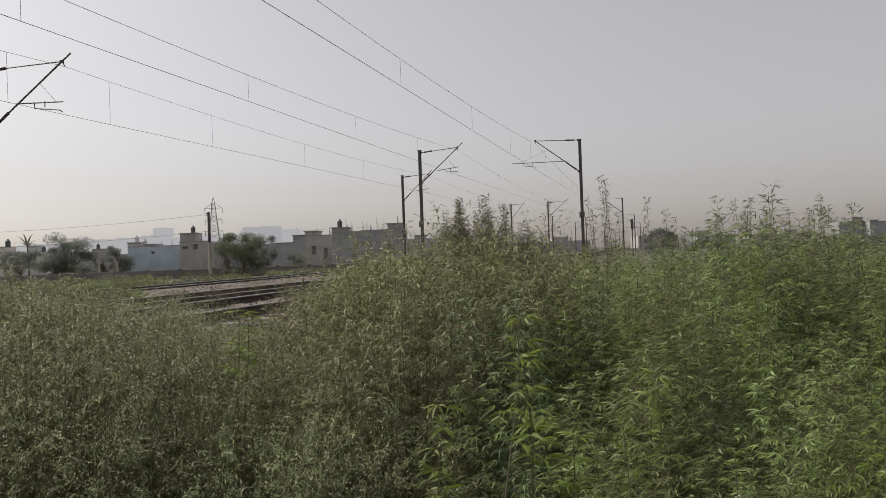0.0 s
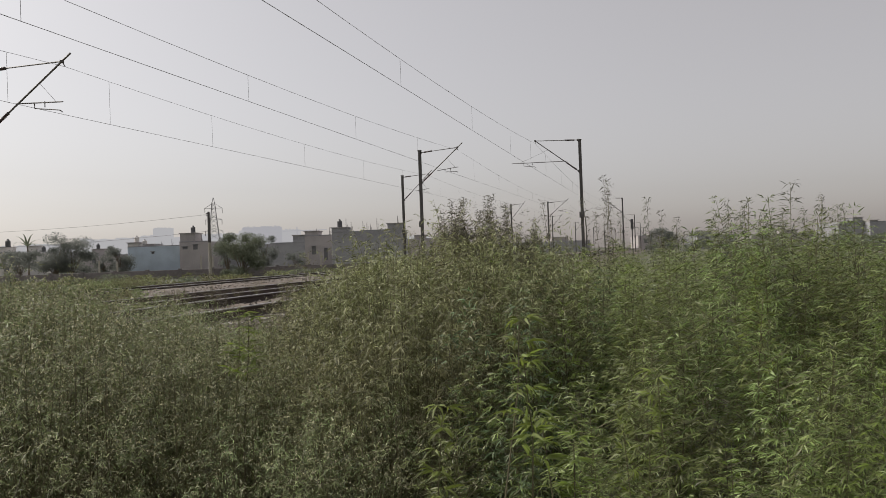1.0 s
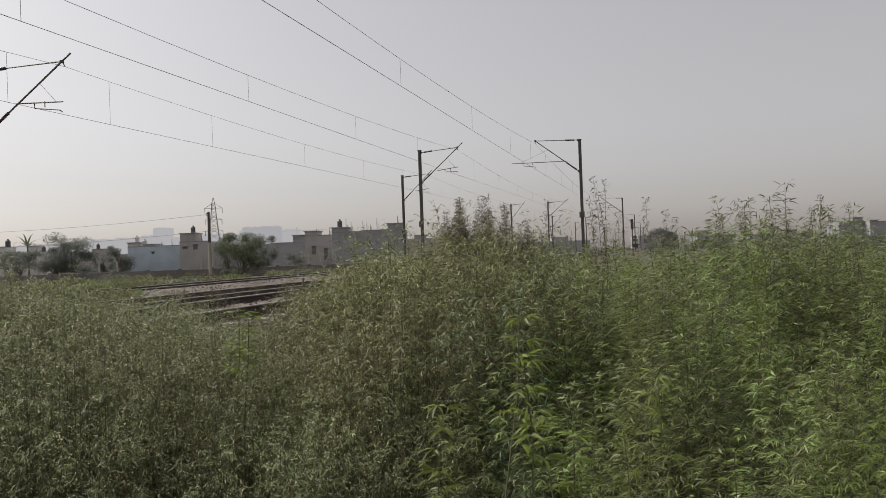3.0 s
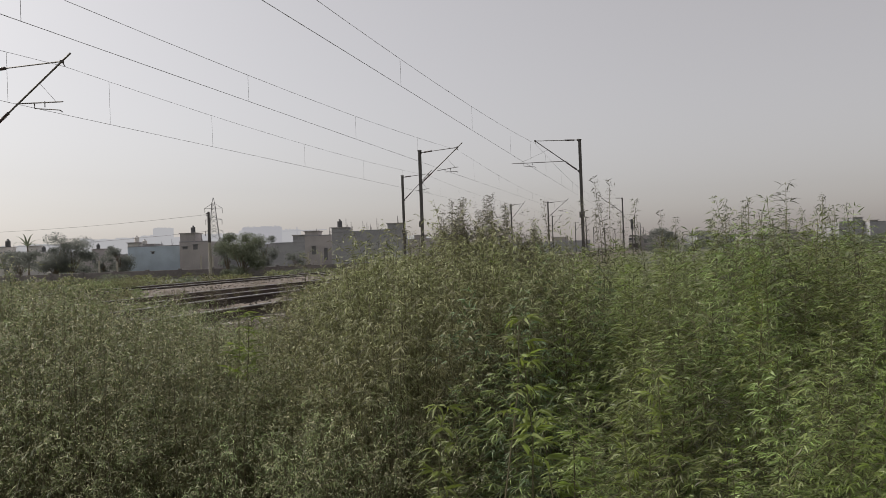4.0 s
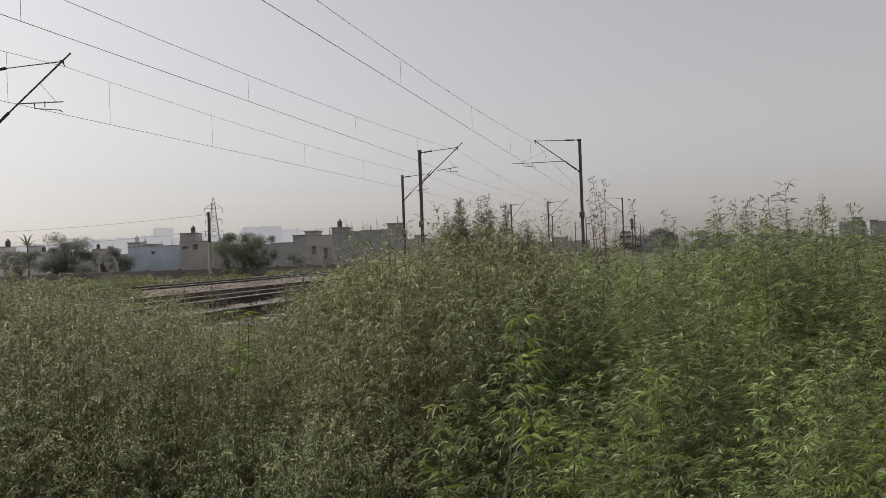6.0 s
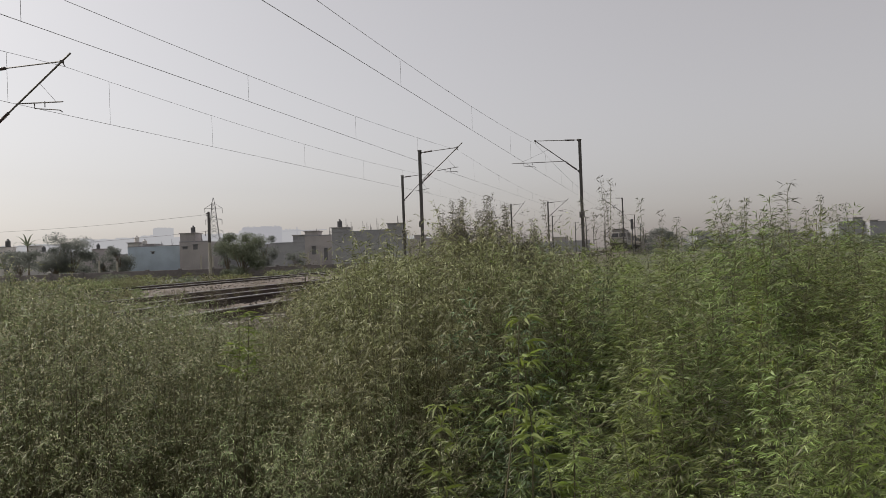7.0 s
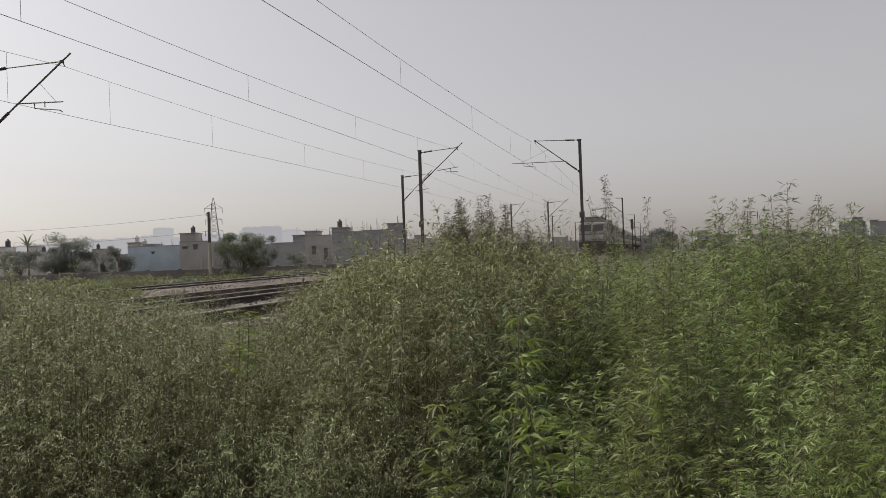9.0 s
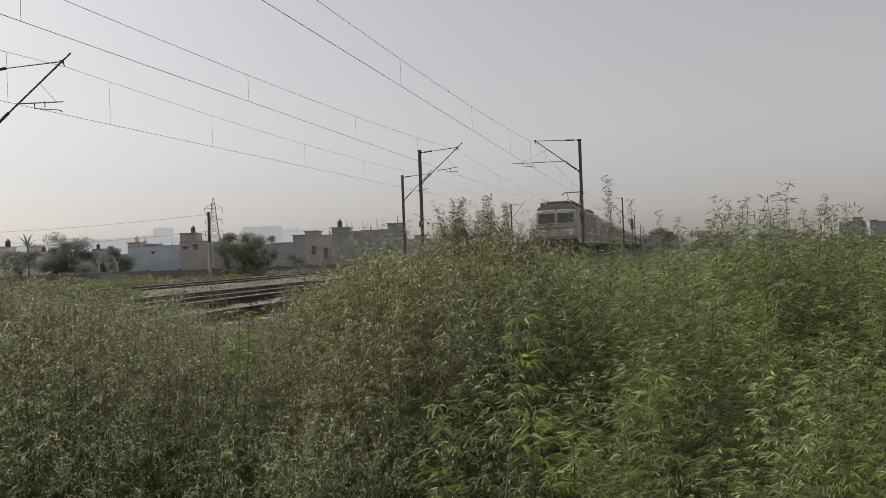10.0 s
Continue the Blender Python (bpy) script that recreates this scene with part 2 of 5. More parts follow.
def formation():
    """Ballast bed of the three tracks: a rough ridge section swept along the line."""
    prof = [(3.9, -0.05), (4.9, 0.42), (5.45, 0.71), (6.3, 0.76), (6.75, 0.79), (7.5, 0.80), (7.75, 0.75), (8.3, 0.70), (9.4, 0.40), (10.3, 0.50), (10.9, 0.52), (11.7, 0.52), (12.6, 0.52),
            (13.4, 0.55), (14.4, 0.66), (15.4, 0.72), (16.2, 0.73), (17.2, 0.73), (18.2, 0.72), (19.0, 0.55), (20.4, -0.05)]
    fine = []
    for (d0, z0), (d1, z1) in zip(prof, prof[1:]):
        k = max(1, int((d1 - d0) / 0.28))
        fine += [(d0 + (d1 - d0) * i / k, z0 + (z1 - z0) * i / k) for i in range(k)]
    fine.append(prof[-1])
    ss = [-60, -20] + [i * 0.3 for i in range(0, 240)] + [74 + i * 6 for i in range(30)] + [300, 500, 900]
    verts, faces = [], []
    for s in ss:
        for d, z in fine:
            k = 0.035 if 0 < s < 73 and 0 < z else 0
            verts.append(at(s, d, z + k * (noise.noise((s * 1.9, d * 1.9, 0)) + 0.8 * noise.noise((s * 6, d * 6, 3)))))
    n = len(fine)
    for i in range(len(ss) - 1):
        for j in range(n - 1):
            faces.append((i * n + j, i * n + j + 1, (i + 1) * n + j + 1, (i + 1) * n + j))
    me = bpy.data.meshes.new("ballast_bed")
    me.from_pydata(verts, [], faces)
    me.update()
    tagged(link("ballast_bed", me, M_BALLAST), "grey and brown crushed stone ballast under the tracks", "ballast", kind="structure")
    # loose stones on top
    rng = random.Random(5)
    verts, faces = [], []
    zs = lambda d: np.interp(d, [p[0] for p in prof], [p[1] for p in prof])
    for _ in range(13000):
        s = 4 + 50 * rng.random() ** 1.3
        d = rng.uniform(4.8, 19)
        r = rng.uniform(0.014, 0.034)
        c = at(s, d, float(zs(d)) + 0.015 + 0.035 * (noise.noise((s * 1.9, d * 1.9, 0)) + 0.8 * noise.noise((s * 6, d * 6, 3))))
        b = len(verts)
        a0 = rng.random() * 6
        for k in range(4):
            a = a0 + k * 1.57
            verts.append(c + Vector((math.cos(a) * r * rng.uniform(0.7, 1.3), math.sin(a) * r * rng.uniform(0.7, 1.3), rng.uniform(-0.3, 0.3) * r)))
        verts += [c + Vector((rng.uniform(-.4, .4) * r, rng.uniform(-.4, .4) * r, r * 0.9)), c - Vector((0, 0, r))]
        for k in range(4):
            faces += [(b + k, b + (k + 1) % 4, b + 4), (b + (k + 1) % 4, b + k, b + 5)]
    me = bpy.data.meshes.new("loose_ballast")
    me.from_pydata(verts, [], faces)
    me.update()
    tagged(link("loose_ballast", me, M_STONE), "loose grey ballast stones between the rails", "ballast", kind="stuff")


RAIL = [(-0.075, 0.0), (0.075, 0.0), (0.075, 0.012), (0.012, 0.035), (0.010, 0.125), (0.036, 0.138), (0.036, 0.166), (0.028, 0.172), (-0.028, 0.172), (-0.036, 0.166), (-0.036, 0.138), (-0.010, 0.125), (-0.012, 0.035), (-0.075, 0.012)]


def railway_track(name, d, top, reach):
    tr = holder(name + "_track")
    for side in (-1, 1):
        bm = bmesh.new()
        dd = d + side * 0.874
        add_loft(bm, [[at(s, dd + x, top - 0.172 + z) for x, z in RAIL] for s in (-60, 0, 45, 200, 700)])
        rail = part("rail", bm, M_RAIL, tr, "rust-brown steel rail")
        bm = bmesh.new()
        add_loft(bm, [[at(s, dd + x, top + z) for x, z in ((-0.0385, -0.013), (0.0385, -0.013), (0.0385, -0.006), (0.03, 0.003), (-0.03, 0.003), (-0.0385, -0.006))] for s in (-60, 0, 45, 200, 700)])
        part("running_surface", bm, M_RAILTOP, rail, "worn shiny rail top")
    bm = bmesh.new()
    add_loft(bm, [[(x, y, z) for y, z in ((-0.13, -0.21), (0.13, -0.21), (0.10, 0.0), (-0.10, 0.0))] for x in (-1.37, -0.5, 0.5, 1.37)])
    first = part("sleeper", bm, M_SLEEPER, tr)
    for i in range(int(reach / 0.65)):
        sl = first if i == 0 else first.copy()
        if i:
            scene.collection.objects.link(sl)
        sl.matrix_basis = along(2 + i * 0.65, d, top - 0.165)
    tagged(tr, "broad-gauge railway track with rusty rails on concrete sleepers", "railway track", kind="structure")


# ---- overhead line ----
H_CON, H_MES, MAST_TOP = 5.5, 6.95, 7.08


def catenary_mast(s, d, rail_z, wire_d, curved=False):
    """A mast with its bracket; local x points to the near side of the railway."""
    th = holder("catenary_mast", along(s, d, 0))
    side = 1 if wire_d < d else -1
    reach = abs(wire_d - d)
    bm = bmesh.new()
    w, t = 0.08, 0.014
    beam = [(-w, -w), (w, -w), (w, -w + t), (t / 2, -w + t), (t / 2, w - t), (w, w - t), (w, w), (-w, w), (-w, w - t), (-t / 2, w - t), (-t / 2, -w + t), (-w, -w + t)]
    add_loft(bm, [[(px_, py_, z_) for px_, py_ in beam] for z_ in (-0.2, rail_z + MAST_TOP - (0.12 if curved else 0) + (0.22 if reach > 2.8 else 0))])
    mast = part("mast", bm, M_MAST, th)
    bm = bmesh.new()
    add_box(bm, -0.35, 0.35, -0.35, 0.35, -0.2, 0.35, 0.04)
    part("foundation", bm, M_CONC, th, "concrete foundation block")
    bm = bmesh.new()
    add_box(bm, -0.15, 0.15, -0.16, -0.11, rail_z + 2.45, rail_z + 2.8, 0.01)
    part("plate", bm, M_TUBE, mast, "small plate")
    foot, joint_x, joint_z = (5.22, reach - 0.12, H_MES + 0.18) if reach > 2.8 else (5.15, reach, H_MES + 0.15)

    def spot(v, z):
        return Vector((side * v, 0, rail_z + z))

    def insulator(p, q):
        """Ribbed rod between two points of a tube, with caps at its ends."""
        bm = bmesh.new()
        n = 18
        for i in range(n):
            f0, f1 = i / n, (i + 1) / n
            add_tube(bm, [p.lerp(q, f0), p.lerp(q, f1)], 0.058 if i % 2 else 0.038, 8, 0.036)
        ins = part("insulator", bm, M_INSUL, th, "ribbed brown insulator", True)
        for e, g in ((0.0, 0.08), (0.92, 1.0)):
            bm = bmesh.new()
            add_tube(bm, [p.lerp(q, e), p.lerp(q, g)], 0.05, 8)
            part("end_cap", bm, M_TUBE, ins)

    wide = reach > 2.8
    tie0, tie1 = spot(0.1, MAST_TOP + (0.10 if wide else -0.12)), spot(joint_x, joint_z)
    leg0 = spot(0.1, foot)
    bm = bmesh.new()
    add_tube(bm, [tie0, tie1], 0.021)
    part("top_tie", bm, M_TUBE, th)
    bm = bmesh.new()
    way = (tie1 - leg0).normalized()
    add_tube(bm, [leg0, tie1, tie1 + way * (0.08 if curved else 0.40)], 0.029)
    part("diagonal_tube", bm, M_TUBE, th)
    insulator(tie0.lerp(tie1, 0.11 if wide else 0.08), tie0.lerp(tie1, 0.25 if wide else 0.30))
    insulator(leg0.lerp(tie1, 0.12 if wide else 0.05), leg0.lerp(tie1, 0.27 if wide else 0.27))
    for p, r in ((tie0, 0.06), (leg0, 0.07), (tie1, 0.05)):
        bm = bmesh.new()
        add_box(bm, p.x - r, p.x + r, -0.05, 0.05, p.z - r, p.z + r, 0.015)
        part("joint", bm, M_TUBE, th)
    reg = ((0.75, 5.78, reach + 1.45, 5.86) if curved else (1.23, 6.0, reach - 0.13, 5.89) if reach > 2.8 else (1.1, 5.80, reach + 0.0, 5.93))
    r0, r1 = spot(reg[0], reg[1]), spot(reg[2], reg[3])
    bm = bmesh.new()
    add_tube(bm, [r0, r1], 0.02)
    part("register_tube", bm, M_TUBE, th)
    arm0 = r0.lerp(r1, 0.78 if curved else 0.40)
    low = arm0 - Vector((0, 0, 0.17))
    end = spot(reach + 0.03 if curved else reg[2] - 0.02, H_CON + 0.02 if curved else reg[3] - 0.32)
    bm = bmesh.new()
    add_tube(bm, [arm0, low, low.lerp(end, 0.9) + Vector((0, 0, 0.05)), end], 0.016)
    part("steady_arm", bm, M_TUBE, th)
    bm = bmesh.new()
    u = r0.lerp(r1, 0.62)
    add_tube(bm, [u + Vector((0, 0, 0.04)), u - Vector((0, 0, 0.15))], 0.014, 6)
    part("arm_clip", bm, M_TUBE, th)
    bm = bmesh.new()
    add_tube(bm, [leg0.lerp(tie1, 0.70), r0.lerp(r1, 0.86)], 0.006, 4)
    part("stay_wire", bm, M_WIRE, th)
    bm = bmesh.new()
    add_tube(bm, [tie1, spot(reach, H_MES)], 0.02, 4)
    part("wire_clamp", bm, M_TUBE, th)
    bm = bmesh.new()
    add_box(bm, -0.11, 0.11, -0.12, 0.12, rail_z + MAST_TOP + (0.20 if wide else -0.14 if curved else -0.02), rail_z + MAST_TOP + (0.25 if wide else -0.09 if curved else 0.03), 0.015)
    part("mast_cap", bm, M_MAST, mast)
    tagged(th, "dark steel railway mast with an overhead wire bracket", "mast", "masts of the overhead line")
    return th


def overhead_wire(name, d, rail_z, supports, drop_s):
    """Contact wire, sagging carrier wire and droppers of one track."""
    th = holder("overhead_line")
    r = 0.0058
    bm = bmesh.new()
    pts = []
    for i, s in enumerate(supports):
        pts.append(at(s, d + (0.15 if i % 2 else -0.15), rail_z + H_CON))
    add_tube(bm, pts, r * 1.15, 5)
    part("contact_wire", bm, M_WIRE, th)

    def z_of(s):
        for a, b in zip(supports, supports[1:]):
            if a <= s <= b:
                f = 2 * (s - a) / (b - a) - 1
                low = H_MES - 0.70 * ((b - a) / 52.5) ** 2
                return rail_z + low + (H_MES - low) * f * f
        return rail_z + H_MES

    bm = bmesh.new()
    pts = []
    for a, b in zip(supports, supports[1:]):
        pts += [at(a + (b - a) * k / 16, d, z_of(a + (b - a) * k / 16)) for k in range(16)]
    add_tube(bm, pts, r, 5)
    part("carrier_wire", bm, M_WIRE, th)
    for s in drop_s:
        if supports[0] < s < supports[-1]:
            bm = bmesh.new()
            add_tube(bm, [at(s, d, rail_z + H_CON), at(s, d, z_of(s))], 0.0045, 4)
            part("dropper", bm, M_WIRE, th)
    tagged(th, "tarnished overhead contact and carrier wires with droppers", "overhead wire", "overhead lines")


def overhead():
    a_s = [-10.9, 41.6, 94.5, 147, 199.5, 252, 304.5, 357]
    b_s = [-11.8, 40.7, 93.5, 146, 198.5, 251, 303.5]
    c_s = [-24, 17.4, 53, 94.6, 134.3, 174, 226, 278, 330]
    for key, ss, off, drops in (("near", a_s, -2.58, [-4.5, 3.2, 11, 18.95, 26.9, 34.25, 39.9]), ("middle", b_s, 2.40, [-5, 2.6, 10.5, 18.25, 25.9, 33.4]),
                                ("far", c_s, 1.72, [-18, -11, -4, 3, 10, 15.35, 19.2, 24.8, 32.6, 40.1, 47])):
        d, z = TRACKS[key]
        for s in ss:
            if s > 0:
                catenary_mast(s, d + off + (1.5 if s == 17.4 else 0.48 if s == 53 else 0), z, d, curved=(key == "near"))
        more = []
        for a, b in zip(ss, ss[1:]):
            if a > 40:
                more += [a + (b - a) * (k + 0.5) / 7 for k in range(7)]
        overhead_wire(key, d, z, ss, drops + [m for m in more if m < 180])


def signal_post():
    th = holder("railway_signal", along(127, 4.25, 0))
    bm = bmesh.new()
    add_tube(bm, [(0, 0, 0), (0, 0, 5.4)], 0.09, 8)
    part("post", bm, M_MAST, th)
    bm = bmesh.new()
    add_box(bm, -0.24, 0.24, -0.12, 0.12, 4.5, 6.3, 0.08)
    part("signal_head", bm, M_TANK, th, "black signal head")
    bm = bmesh.new()
    for k in range(3):
        add_tube(bm, [(0, -0.12, 4.9 + k * 0.45), (0, -0.35, 4.9 + k * 0.45)], 0.13, 10)
    part("hood", bm, M_TANK, th)
    tagged(th, "black colour-light railway signal on a grey post", "signal")


# ---- train ----
RAIL_A = TRACKS["near"][1]


def bogie(th, y):
    bm = bmesh.new()
    add_box(bm, -1.25, -1.05, y - 1.8, y + 1.8, 0.45, 0.8, 0.03)
    add_box(bm, 1.05, 1.25, y - 1.8, y + 1.8, 0.45, 0.8, 0.03)
    add_box(bm, -1.1, 1.1, y - 0.3, y + 0.3, 0.5, 0.85, 0.03)
    bg_ = part("bogie", bm, M_UNDER, th)
    for yy in (y - 1.3, y + 1.3):
        bm = bmesh.new()
        for x in (-0.87, 0.87):
            add_tube(bm, [(x - 0.06, yy, 0.46), (x + 0.06, yy, 0.46)], 0.46, 20)
        add_tube(bm, [(-0.87, yy, 0.46), (0.87, yy, 0.46)], 0.08, 8)
        part("wheelset", bm, M_UNDER, bg_)


def body_ring(y, w, z0, z1, crown, lean=0.0):
    """Cross section of a railway body, roof rounded; lean moves the top back."""
    pts = [(-w, z0), (w, z0), (w, z0 + (z1 - z0) * 0.5), (w * 0.99, z1), (w * 0.88, z1 + crown * 0.55), (w * 0.6, z1 + crown * 0.9), (w * 0.25, z1 + crown),
           (-w * 0.25, z1 + crown), (-w * 0.6, z1 + crown * 0.9), (-w * 0.88, z1 + crown * 0.55), (-w * 0.99, z1), (-w, z0 + (z1 - z0) * 0.5)]
    return [(x, y + lean * max(0, (z - 2.2)) / 1.9, z) for x, z in pts]


def locomotive():
    """Electric engine, its front at local y = 0, running towards -y; z from the rail."""
    th = holder("electric_locomotive")
    bm = bmesh.new()
    add_loft(bm, [body_ring(-0.02, 1.38, 1.42, 3.26, 0.10, 0.38), body_ring(0.06, 1.44, 1.40, 3.30, 0.14, 0.38), body_ring(0.5, 1.50, 1.10, 3.34, 0.20, 0.30), body_ring(1.2, 1.55, 1.05, 3.42, 0.28, 0.1),
                  body_ring(2.4, 1.55, 1.05, 3.45, 0.34), body_ring(17.0, 1.55, 1.05, 3.45, 0.34), body_ring(18.8, 1.55, 1.05, 3.45, 0.34), body_ring(19.5, 1.42, 1.05, 3.4, 0.3)])
    body = part("body", bm, M_LOCO, th)
    bm = bmesh.new()
    add_box(bm, -1.40, 1.40, -0.05, 0.2, 2.10, 2.19)
    add_box(bm, -1.40, 1.40, -0.05, 0.2, 1.48, 1.56)
    part("front_stripe", bm, M_STRIPE, body, "dull dark stripe")
    bm = bmesh.new()
    for sx in (-1, 1):
        add_box(bm, sx * 1.553 - 0.006, sx * 1.553 + 0.006, 1.0, 18.6, 1.45, 1.75)
    part("side_stripe", bm, M_STRIPE, body)
    for sx in (-1, 1):
        bm = bmesh.new()
        xa, xb = sorted((sx * 0.09, sx * 1.22))
        f = lambda z: 0.38 * (z - 2.2) / 1.9 - 0.05
        add_loft(bm, [[(xa, f(2.48) + o, 2.48), (xb, f(2.48) + o, 2.48), (xb, f(3.17) + o, 3.17), (xa, f(3.17) + o, 3.17)] for o in (0.0, 0.06)])
        pane = part("windscreen", bm, M_GLASS, body, "dark windscreen")
        bm = bmesh.new()
        for za, zb, x0_, x1_ in ((2.43, 2.48, xa - 0.05, xb + 0.05), (3.17, 3.22, xa - 0.05, xb + 0.05), (2.48, 3.17, xa - 0.05, xa), (2.48, 3.17, xb, xb + 0.05)):
            add_loft(bm, [[(x0_, f(za) + o, za), (x1_, f(za) + o, za), (x1_, f(zb) + o, zb), (x0_, f(zb) + o, zb)] for o in (-0.02, 0.06)])
        part("window_frame", bm, M_LOCO, pane, "pale window surround")
        bm = bmesh.new()
        add_tube(bm, [(sx * 1.0, -0.09, 1.74), (sx * 1.0, 0.1, 1.74)], 0.13, 12)
        part("headlight", bm, M_LAMP, body)
        bm = bmesh.new()
        add_tube(bm, [(sx * 0.98, -0.6, 1.1), (sx * 0.98, 0.2, 1.1)], 0.09, 10)
        add_tube(bm, [(sx * 0.98, -0.66, 1.1), (sx * 0.98, -0.58, 1.1)], 0.24, 14)
        part("buffer", bm, M_UNDER, th)
        bm = bmesh.new()
        x = sx * 1.556
        add_box(bm, x - 0.01, x + 0.01, 1.0, 1.7, 2.45, 3.25)
        part("cab_window", bm, M_GLASS, body)
        bm = bmesh.new()
        add_box(bm, x - 0.01, x + 0.01, 2.0, 2.65, 1.25, 3.35)
        part("cab_door", bm, M_COACHB, body)
        for k in range(8):
            bm = bmesh.new()
            add_box(bm, x - 0.008, x + 0.008, 4.0 + k * 1.5, 4.7 + k * 1.5, 1.95, 3.35)
            for q in range(6):
                add_box(bm, x - 0.02, x + 0.02, 4.0 + k * 1.5, 4.7 + k * 1.5, 2.0 + q * 0.22, 2.08 + q * 0.22)
            part("louvre", bm, M_STRIPE, body)
    bm = bmesh.new()
    add_box(bm, -0.78, 0.78, 0.9, 2.2, 3.75, 4.06, 0.06)
    part("roof_box", bm, M_ROOF, th, "sooty box on the cab roof")
    for sx in (-1, 1):
        bm = bmesh.new()
        add_box(bm, sx * 1.05 - 0.14, sx * 1.05 + 0.14, 0.9, 1.4, 3.65, 3.98, 0.03)
        part("horn_box", bm, M_ROOF, th)
        bm = bmesh.new()
        add_box(bm, sx * 0.95 - 0.28, sx * 0.95 + 0.28, -0.08, 0.1, 1.88, 2.04, 0.02)
        part("lamp_cluster", bm, M_LAMP, th, "pale lamp cluster")
        bm = bmesh.new()
        add_tube(bm, [(sx * 0.3, -0.06, 2.35), (sx * 0.75, 0.13, 3.0)], 0.015, 4)
        part("wiper", bm, M_UNDER, th)
    bm = bmesh.new()
    add_box(bm, -1.43, 1.43, -0.12, 0.3, 0.75, 1.40, 0.03)
    part("buffer_beam", bm, M_UNDER, th, "dark buffer beam")
    bm = bmesh.new()
    add_box(bm, -1.2, 1.2, 3.0, 6.0, 3.7, 4.0, 0.06)
    add_box(bm, -1.2, 1.2, 12.5, 16.5, 3.7, 4.0, 0.06)
    part("roof_equipment", bm, M_ROOF, th, "sooty roof equipment")
    bm = bmesh.new()
    cap = lambda y_, w_: [(x_ * w_, y_, z_) for x_, z_ in ((-1.50, 3.42), (1.50, 3.42), (1.40, 3.62), (1.0, 3.80), (0.4, 3.86), (-0.4, 3.86), (-1.0, 3.80), (-1.40, 3.62))]
    add_loft(bm, [cap(0.34, 0.90), cap(0.8, 0.98), cap(2.0, 1.01), cap(18.8, 1.0), cap(19.3, 0.9)])
    part("roof", bm, M_ROOFPAINT, th, "dull grey roof")
    bm = bmesh.new()
    add_tube(bm, [(0, 0.22, 3.34), (0, 0.6, 3.34)], 0.10, 12)
    part("top_headlight", bm, M_GLASS, th)
    for xx in (-1.15, 1.15):
        bm = bmesh.new()
        for k in range(3):
            add_tube(bm, [(xx * 0.75, 2.2 + k * 1.1, 3.75), (xx * 0.75, 2.2 + k * 1.1, 4.15)], 0.07, 8)
        part("roof_insulator", bm, M_INSUL, th)
    bm = bmesh.new()
    y = 11.5
    for sx in (-1, 1):
        add_tube(bm, [(sx * 0.55, y - 1.0, 4.1), (sx * 0.45, y + 0.9, 4.75), (sx * 0.5, y - 0.1, 5.4)], 0.03)
        add_tube(bm, [(sx * 0.55, y - 1.0, 4.1), (sx * 0.55, y + 1.0, 4.1)], 0.04)
    for dy in (-0.2, 0.15):
        add_tube(bm, [(-0.95, y + dy, 5.25), (-0.7, y + dy, 5.44), (0.7, y + dy, 5.44), (0.95, y + dy, 5.25)], 0.03)
    add_tube(bm, [(-0.55, y - 1, 4.1), (0.55, y - 1, 4.1)], 0.04)
    part("pantograph", bm, M_TUBE, th, "raised pantograph")
    bm = bmesh.new()
    add_box(bm, -1.45, 1.45, 0.0, 19.4, 0.8, 1.08, 0.03)
    add_box(bm, -1.3, 1.3, -0.1, 0.15, 0.22, 0.9, 0.03)
    add_box(bm, -1.3, 1.3, 7.0, 12.5, 0.35, 0.85, 0.05)
    part("underframe", bm, M_UNDER, th)
    bogie(th, 4.0)
    bogie(th, 15.5)
    tagged(th, "dusty off-white electric locomotive with dark windscreens", "locomotive")
    return th


